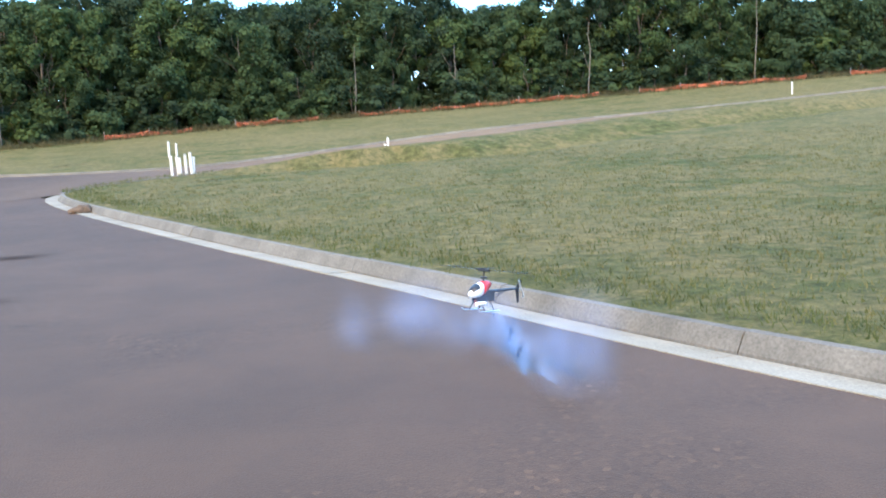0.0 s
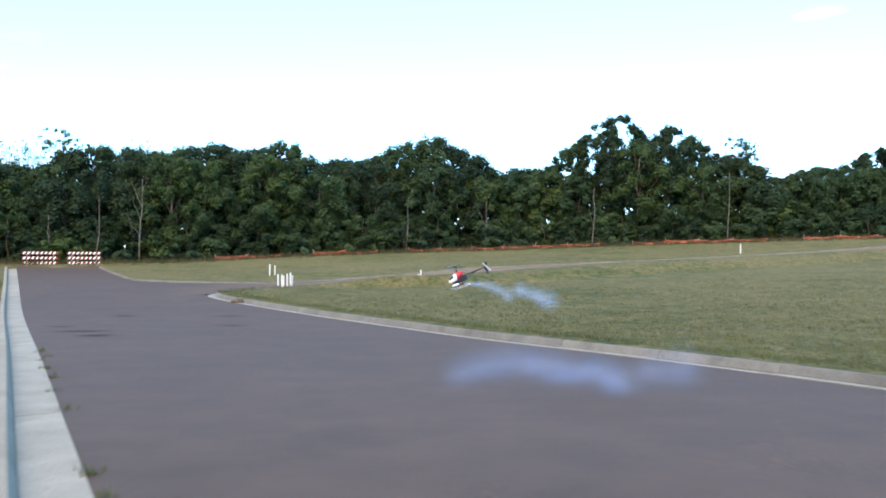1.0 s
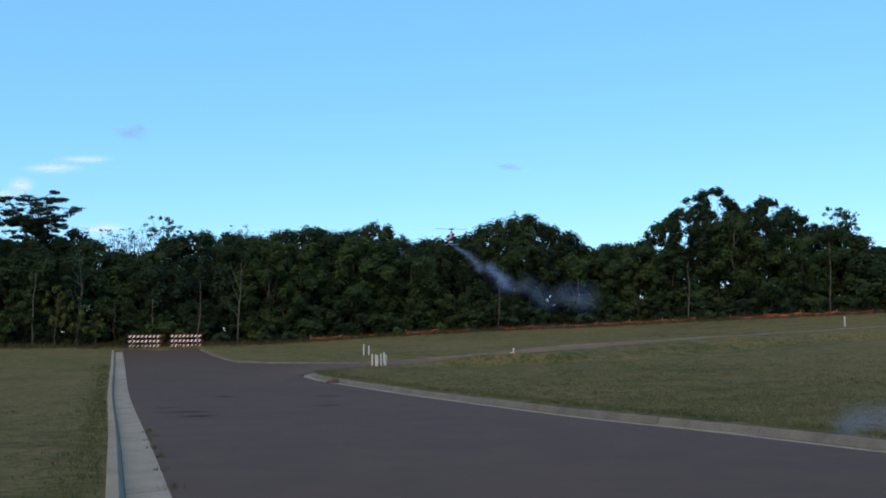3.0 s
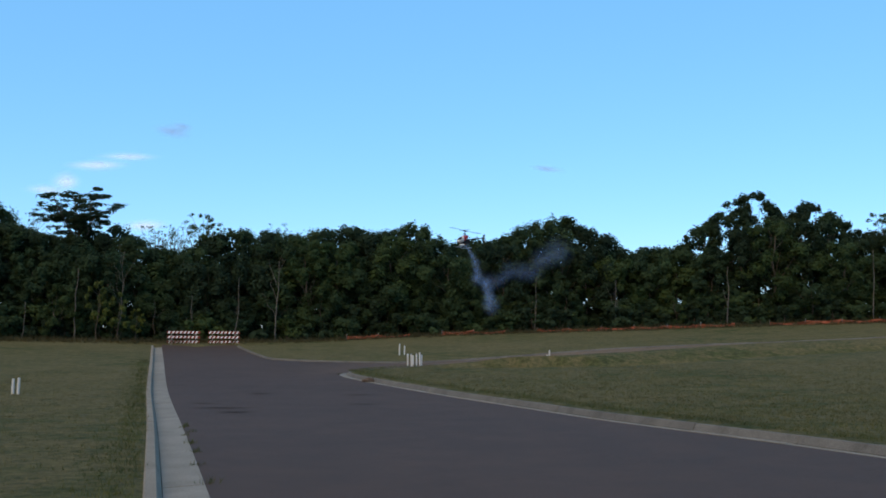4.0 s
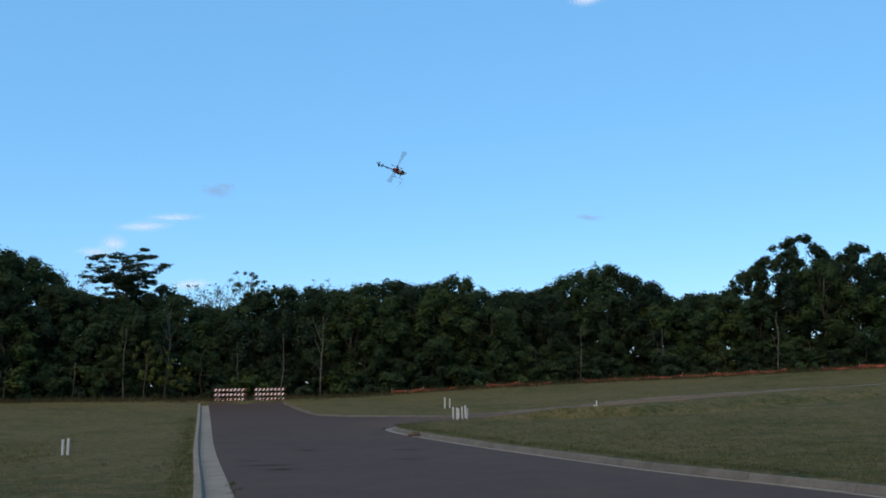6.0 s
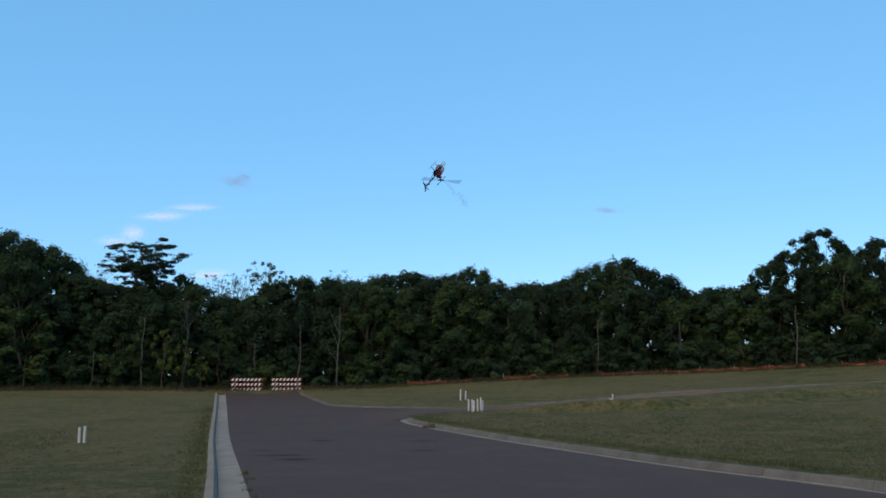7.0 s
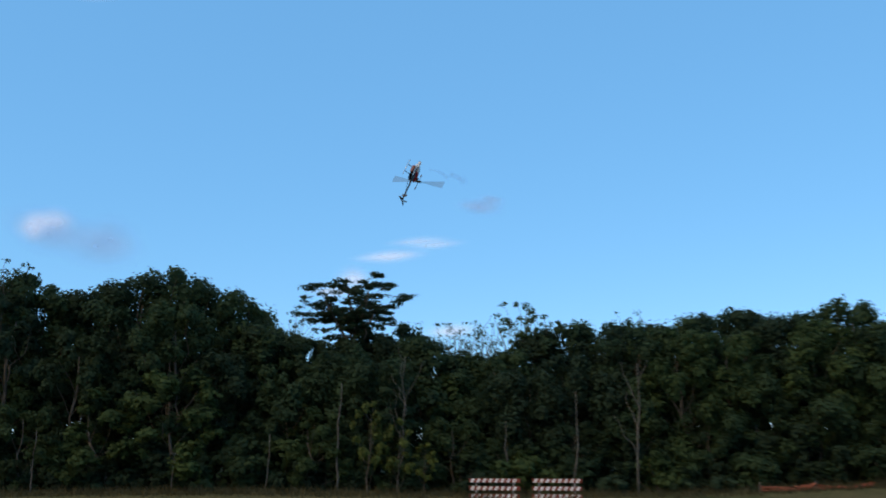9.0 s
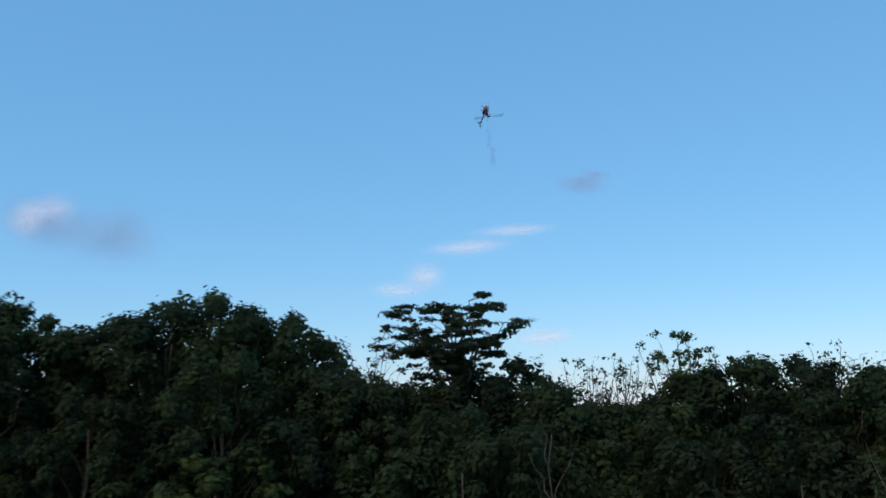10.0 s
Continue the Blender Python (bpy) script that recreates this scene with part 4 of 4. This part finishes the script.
    part("mast", bm, black, h)
    rotor = new("rotor")
    rotor.parent = h
    rotor.matrix_local = pose(0, 0, 0.17)
    bm = bmesh.new()
    box(bm, (0.11, 0.03, 0.022), (0, 0, 0), bevel=0.004)
    rod(bm, (0, -0.11, 0.015), (0, 0.11, 0.015), 0.004, 0.004, 6)
    box(bm, (0.02, 0.05, 0.004), (0, 0.12, 0.015))
    box(bm, (0.02, 0.05, 0.004), (0, -0.12, 0.015))
    part("hub", bm, black, rotor)
    for s in (0, 180):
        bm = bmesh.new()
        n = 7
        vs = []
        for i in range(n):
            a = radians(s - 8 + 16 * i / (n - 1))
            vs.append((bm.verts.new((0.06 * math.cos(a), 0.06 * math.sin(a), 0)), bm.verts.new((0.44 * math.cos(a), 0.44 * math.sin(a), 0.004))))
        for p, q in zip(vs, vs[1:]):
            bm.faces.new((p[0], p[1], q[1], q[0]))
        skin = bmesh.ops.extrude_face_region(bm, geom=list(bm.faces))
        bmesh.ops.translate(bm, verts=[g for g in skin["geom"] if isinstance(g, bmesh.types.BMVert)], vec=(0, 0, 0.008))
        part("rotor_blade", bm, blur, rotor, "rotor blade smeared by its spin")
    tagged(h, "red and white radio-controlled model helicopter in flight", "helicopter")
    return h, rotor


# ---------- smoke ----------
def build_smoke(name, seed, length, start, end, count, material, label):
    """A plume along +x, widening from start to end, of soft flakes."""
    rng = np.random.default_rng(seed)
    holder = new(name)
    fl = []
    for i in range(count):
        u = (i + 0.5) / count
        w = start + (end - start) * u
        p = (length * u, rng.normal() * w * 0.25, rng.normal() * w * 0.3)
        fl.append((p, max(w, length / count * 1.1) * rng.uniform(0.9, 1.3), w * rng.uniform(0.8, 1.2), rng.uniform(-15, 15), 0))
    flakes("wisp", fl, material, holder)
    return tagged(holder, label, "smoke")


def build_stains():
    """Old oil and tar marks on the street."""
    dark = haze_material("tar_stain", (0.02, 0.018, 0.018), 0.75, 6.0)
    for x, y, w, h, turn in ((-8.2, 27.6, 1.3, 0.5, 10), (-7.4, 26.0, 0.8, 0.6, 15), (-9.4, 29.4, 0.7, 0.35, 0), (-8.9, 34.5, 0.6, 0.7, 30), (-5.2, 34.0, 0.8, 0.5, 0), (-4.4, 29.6, 0.7, 0.4, 0)):
        n = 16
        verts, faces, uvs = [(0, 0, 0)], [], []
        for i in range(n):
            a = 6.28319 * i / n
            verts.append((w * math.cos(a), h * math.sin(a), land1(x + w * math.cos(a), y + h * math.sin(a)) - land1(x, y)))
            b = 6.28319 * (i + 1) / n
            faces.append((0, 1 + i, 1 + (i + 1) % n))
            uvs += [(0, 0), (math.cos(a), math.sin(a)), (math.cos(b), math.sin(b))]
        ob = raw("road_stain", verts, faces, dark, uvs=uvs)
        ob.matrix_basis = pose(x, y, land1(x, y) + 0.012, 0, 0, turn)
        tagged(ob, "dark oily stain soaked into the asphalt", "stain", kind="structure")


def build_clod(x, y):
    """A lump of earth and dead leaves washed against the kerb."""
    rng = np.random.default_rng(44)
    bm = bmesh.new()
    bmesh.ops.create_icosphere(bm, subdivisions=3, radius=0.2)
    for v in bm.verts:
        k = 1 + 0.35 * noise.noise(v.co * 9)
        v.co = Vector((v.co.x * 1.5 * k, v.co.y * k, max(-0.03, v.co.z * 0.8 * k)))
    ob = part("earth_clod", smooth(bm), surface("earth", (0.05, 0.035, 0.025), (0.1, 0.07, 0.05), 9, 50, 0.95, 0.6))
    ob.matrix_basis = pose(x, y, land1(x, y) + 0.02, 0, 0, 30)
    tagged(ob, "dark clump of earth and dead leaves against the kerb", "clod")


def build_gable():
    """A pale stand-in for a house gable above the bushes, sized to fit the camera's view."""
    x, y = at_bearing(17.1, reach_of_wood(17.1) + 1.8)
    holder = new("garden_shed")
    holder.matrix_basis = pose(x, y, land1(x, y) + 0.05, 0, 0, 20)
    siding = surface("pale_siding", (0.3, 0.29, 0.27), (0.4, 0.39, 0.37), 3, 30, 0.7, 0.1)
    bm = bmesh.new()
    box(bm, (1.5, 1.4, 1.9), (0, 0, 0.95), bevel=0.01)
    part("wall", bm, siding, holder)
    for s in (-1, 1):
        bm = bmesh.new()
        box(bm, (0.98, 1.6, 0.05), (s * 0.40, 0, 2.16), (0, s * 34, 0), bevel=0.008)
        part("roof", bm, surface("pale_roofing", (0.28, 0.27, 0.27), (0.38, 0.37, 0.36), 4, 40, 0.6, 0.2), holder, "pale grey roof slope")
    tagged(holder, "small pale grey stand-in for a house gable, half hidden by bushes", "shed")


# ---------- assembly ----------
build_ground()
build_roads()
build_stains()
build_kerb("kerb_left", LEFT_EDGE, 1, 0.54, "pale concrete kerb with a wide gutter pan", stone=WARM_CONCRETE, section=9.1, top=0.24, batter=0.06)
build_kerb("kerb_right", RIGHT_EDGE, -1, 0.36, "weathered concrete kerb that turns into the side street", 0.15, WEATHERED)
build_kerb("kerb_far", FAR_EDGE, 1, 0.06, "pale concrete kerb along the far side of the side street", 0.10, WEATHERED, top=0.12, batter=0.02)
build_barricade((-27.45, 76.0), (-24.95, 76.8))
build_barricade((-24.35, 77.0), (-21.95, 77.8))
for dx, dy, h, lean in ((0, 0, 1.0, (0, 1)), (0.32, 0.2, 0.85, (0, -2))):
    build_post(-7.05 + dx, 63.6 + dy, h, lean, group="pair of pipe stubs beyond the side street")
for dx, dy, h, lean, cap in ((-0.42, 0, 0.8, (0, -3), False), (-0.22, 0.1, 0.72, (0, -2), True), (-0.12, -0.1, 0.7, (0, 0), False), (0.06, 0.1, 0.76, (0, 2), True), (0.26, 0, 0.85, (0, 3), True), (0.32, 0.15, 0.7, (0, 2), False)):
    build_post(-4.96 + dx, 52.77 + dy, h, lean, cap=cap, group="cluster of pipe stubs at the corner")
for dx, h, lean in ((0, 0.8, (0, -3)), (-0.12, 0.5, (0, -1))):
    build_post(2.56 + dx, 55.94, h, lean, 0.045, group="pipe stubs in the field")
build_post(28.33, 72.67, 0.95, (0, 0), group="pipe stubs in the field")
for dx, h, lean in ((-0.12, 0.72, (0, 0)), (0.06, 0.76, (0, -2))):
    build_post(-16.0 + dx, 30.5, h, lean, 0.045, group="pair of pipe stubs beside the street")
build_clod(-6.0, 42.0)
build_wood()
build_undergrowth()
build_gable()
build_fence()
build_clouds()
build_grass()
HELICOPTER, ROTOR = build_helicopter()
PLUME = build_smoke("smoke_plume", 81, 1.5, 0.05, 0.22, 9, SMOKE, "thin bright blue-white smoke trailing from the helicopter")
TRAIL = build_smoke("smoke_trail", 82, 2.4, 0.2, 0.42, 9, SMOKE_THIN, "widening bluish smoke trail drifting away")
POOL = build_smoke("smoke_cloud", 83, 2.4, 0.36, 0.32, 9, SMOKE_LOW, "low bluish smoke drifting over the asphalt")

FLIGHT = [
    (0.0, 1.05, 25.7, 0.4, -1.4, -7.4, -137.1),
    (0.5, 0.91, 25.92, 1.01, -1.7, 5.6, -154.9),
    (0.8, 1.75, 19.65, 1.34, -1.0, 14.6, -161.1),
    (1.0, 1.33, 15.73, 1.68, -0.3, 19.6, -165.8),
    (1.5, 1.52, 15.68, 2.14, -6.1, 10.7, -119.8),
    (2.0, 0.65, 19.94, 3.42, 0.2, 8.6, -122.1),
    (2.5, 0.14, 20.88, 4.16, -4.8, 9.7, -129.2),
    (2.7, -0.1, 20.87, 4.21, -4.7, 9.9, -128.7),
    (3.8, -0.68, 19.87, 4.1, -12.6, 6.9, -135.0),
    (4.0, -0.81, 18.88, 3.97, -13.2, 6.8, -138.0),
    (4.5, -1.19, 19.71, 5.58, 2.9, 54.1, -146.0),
    (5.0, -1.66, 15.86, 6.31, 22.2, 79.2, -68.6),
    (5.5, -3.84, 25.05, 8.37, 37.9, 56.0, -31.0),
    (6.0, -3.35, 21.23, 7.07, 70.6, 22.3, -4.6),
    (6.25, -3.07, 20.3, 6.73, 133.3, 3.4, 28.6),
    (6.5, -2.79, 19.36, 6.39, -172.0, -33.9, 29.9),
    (7.0, -2.25, 17.54, 5.94, -164.4, -43.1, 53.8),
    (7.5, -3.6, 20.65, 6.35, -118.4, -66.3, 7.6),
    (8.0, -5.66, 23.51, 6.26, -123.0, -64.9, 14.0),
    (8.5, -7.81, 28.39, 6.55, -126.4, -63.3, 26.5),
    (9.0, -14.42, 41.46, 7.64, 31.7, -116.1, -119.7),
    (9.5, -23.39, 49.66, 12.62, 25.0, -176.0, -61.0),
    (10.0, -28.68, 62.87, 18.06, 6.8, -123.7, -105.9),
]

PLUME_ROWS = [(t, pose(*r)) for t, *r in [
    (0.0, 1.05, 25.67, 0.3, 0.0, 12.0, -84.0),
    (0.5, 0.88, 25.46, 0.99, -0.8, 35.1, -5.9),
    (0.8, 1.79, 19.47, 1.27, 1.1, 20.9, -3.7),
    (1.0, 1.41, 15.73, 1.59, 0.9, 12.0, -3.8),
    (1.5, 1.58, 15.68, 2.03, 6.0, 70.7, 3.9),
    (2.0, 0.69, 19.94, 3.25, 5.2, 49.9, 2.5),
    (2.5, 0.18, 20.89, 4.01, 6.8, 37.7, 4.2),
    (2.7, -0.04, 20.89, 4.02, 6.5, 32.6, 4.0),
    (3.8, -0.76, 20.89, 3.97, 11.9, 61.6, 13.7),
    (4.0, -0.84, 20.88, 4.05, 14.7, 67.2, 17.4),
    (4.5, -1.13, 19.74, 5.35, 16.6, 71.2, 20.2),
    (5.0, -2.36, 23.3, 7.94, 65.9, 21.5, 82.3),
    (5.25, -3.25, 25.16, 8.27, -13.7, -0.1, 75.5),
    (5.5, -4.14, 27.02, 8.59, -93.9, -10.7, 95.6),
    (5.75, -4.36, 28.01, 8.6, -31.4, -9.6, 95.0),
    (6.0, -4.58, 29.0, 8.6, 30.8, -8.5, 95.7),
    (6.4, -4.8, 33.93, 9.48, 34.8, 23.5, 63.7),
    (6.8, -5.02, 38.86, 10.36, 13.5, 51.3, 17.7),
    (7.5, -6.54, 43.34, 12.17, 9.8, 26.2, 10.5),
    (8.0, -10.26, 46.9, 12.5, 10.8, 26.2, 12.1),
    (8.5, -15.08, 50.93, 13.2, 12.2, 25.3, 21.1),
    (9.0, -23.5, 61.98, 14.91, 13.6, 17.7, 27.8),
    (9.5, -30.76, 67.69, 17.53, 10.9, 20.5, 29.9),
    (10.0, -33.26, 74.65, 21.4, 48.3, 77.5, 71.7),
]]
TRAIL_ROWS = [(t, pose(*r)) for t, *r in [
    (0.0, 0.9, 25.9, 0.3, 0.0, 0.0, -75.0),
    (0.25, 0.9, 25.05, 0.35, -1.5, 2.5, -12.6),
    (0.5, 0.9, 24.2, 0.4, 0.0, 5.0, 50.0),
    (0.8, 1.87, 17.37, 0.3, 0.9, 2.7, -4.1),
    (1.0, 2.11, 13.69, 0.47, 0.9, 2.9, -3.9),
    (1.5, 2.38, 11.7, 0.63, 2.0, 4.3, -1.6),
    (2.0, 0.86, 19.95, 3.01, 5.1, 48.8, 2.4),
    (2.5, 1.07, 20.95, 3.38, 6.1, 27.1, 2.8),
    (2.7, 0.89, 20.96, 3.39, 6.0, 24.5, 3.0),
    (4.0, -0.76, 23.97, 3.43, 6.0, -18.7, 1.8),
    (4.5, -0.56, 27.04, 3.13, 5.3, 2.6, 4.7),
    (5.0, 0.16, 40.02, 5.49, 9.1, 35.0, 10.0),
    (5.5, 0.86, 126.46, 6.58, 9.0, 7.6, 6.7),
    (6.8, -1.17, 141.86, 5.91, 8.5, 9.5, 8.5),
    (10.0, -32.65, 136.02, 2.65, 9.3, 0.4, 24.2),
]]
POOL_ROWS = [(t, pose(*r)) for t, *r in [
    (0.0, 0.0, 25.7, 0.3, 0.0, 0.0, -55.0),
    (0.5, 0.1, 24.5, 0.28, 0.0, 0.0, -42.0),
    (0.8, 1.19, 17.25, 0.3, 0.9, 2.0, -4.1),
    (1.0, 1.07, 13.76, 0.43, 0.9, 2.0, -3.9),
    (1.5, 1.52, 11.22, 0.68, 2.0, 4.1, -1.6),
    (2.0, 2.14, 14.06, 0.39, 3.3, 4.4, -1.2),
    (2.5, 3.99, 14.68, 0.65, 5.4, 6.0, 0.6),
    (2.7, 4.89, 15.23, 0.62, 5.5, 5.4, 1.0),
    (4.0, 8.13, 16.78, 0.51, 5.7, 4.2, 4.2),
    (10.0, 24.0, 27.0, 0.9, 5.7, 4.2, 4.2),
]]


def motions():
    flight = [(t, pose(*r)) for t, *r in FLIGHT]
    walk(HELICOPTER, flight)
    walk(ROTOR, [(i * 0.1, pose(0, 0, 0.17, 0, 0, 90 + 36 * i)) for i in range(101)])
    walk(PLUME, PLUME_ROWS)
    walk(TRAIL, TRAIL_ROWS)
    walk(POOL, POOL_ROWS)


motions()
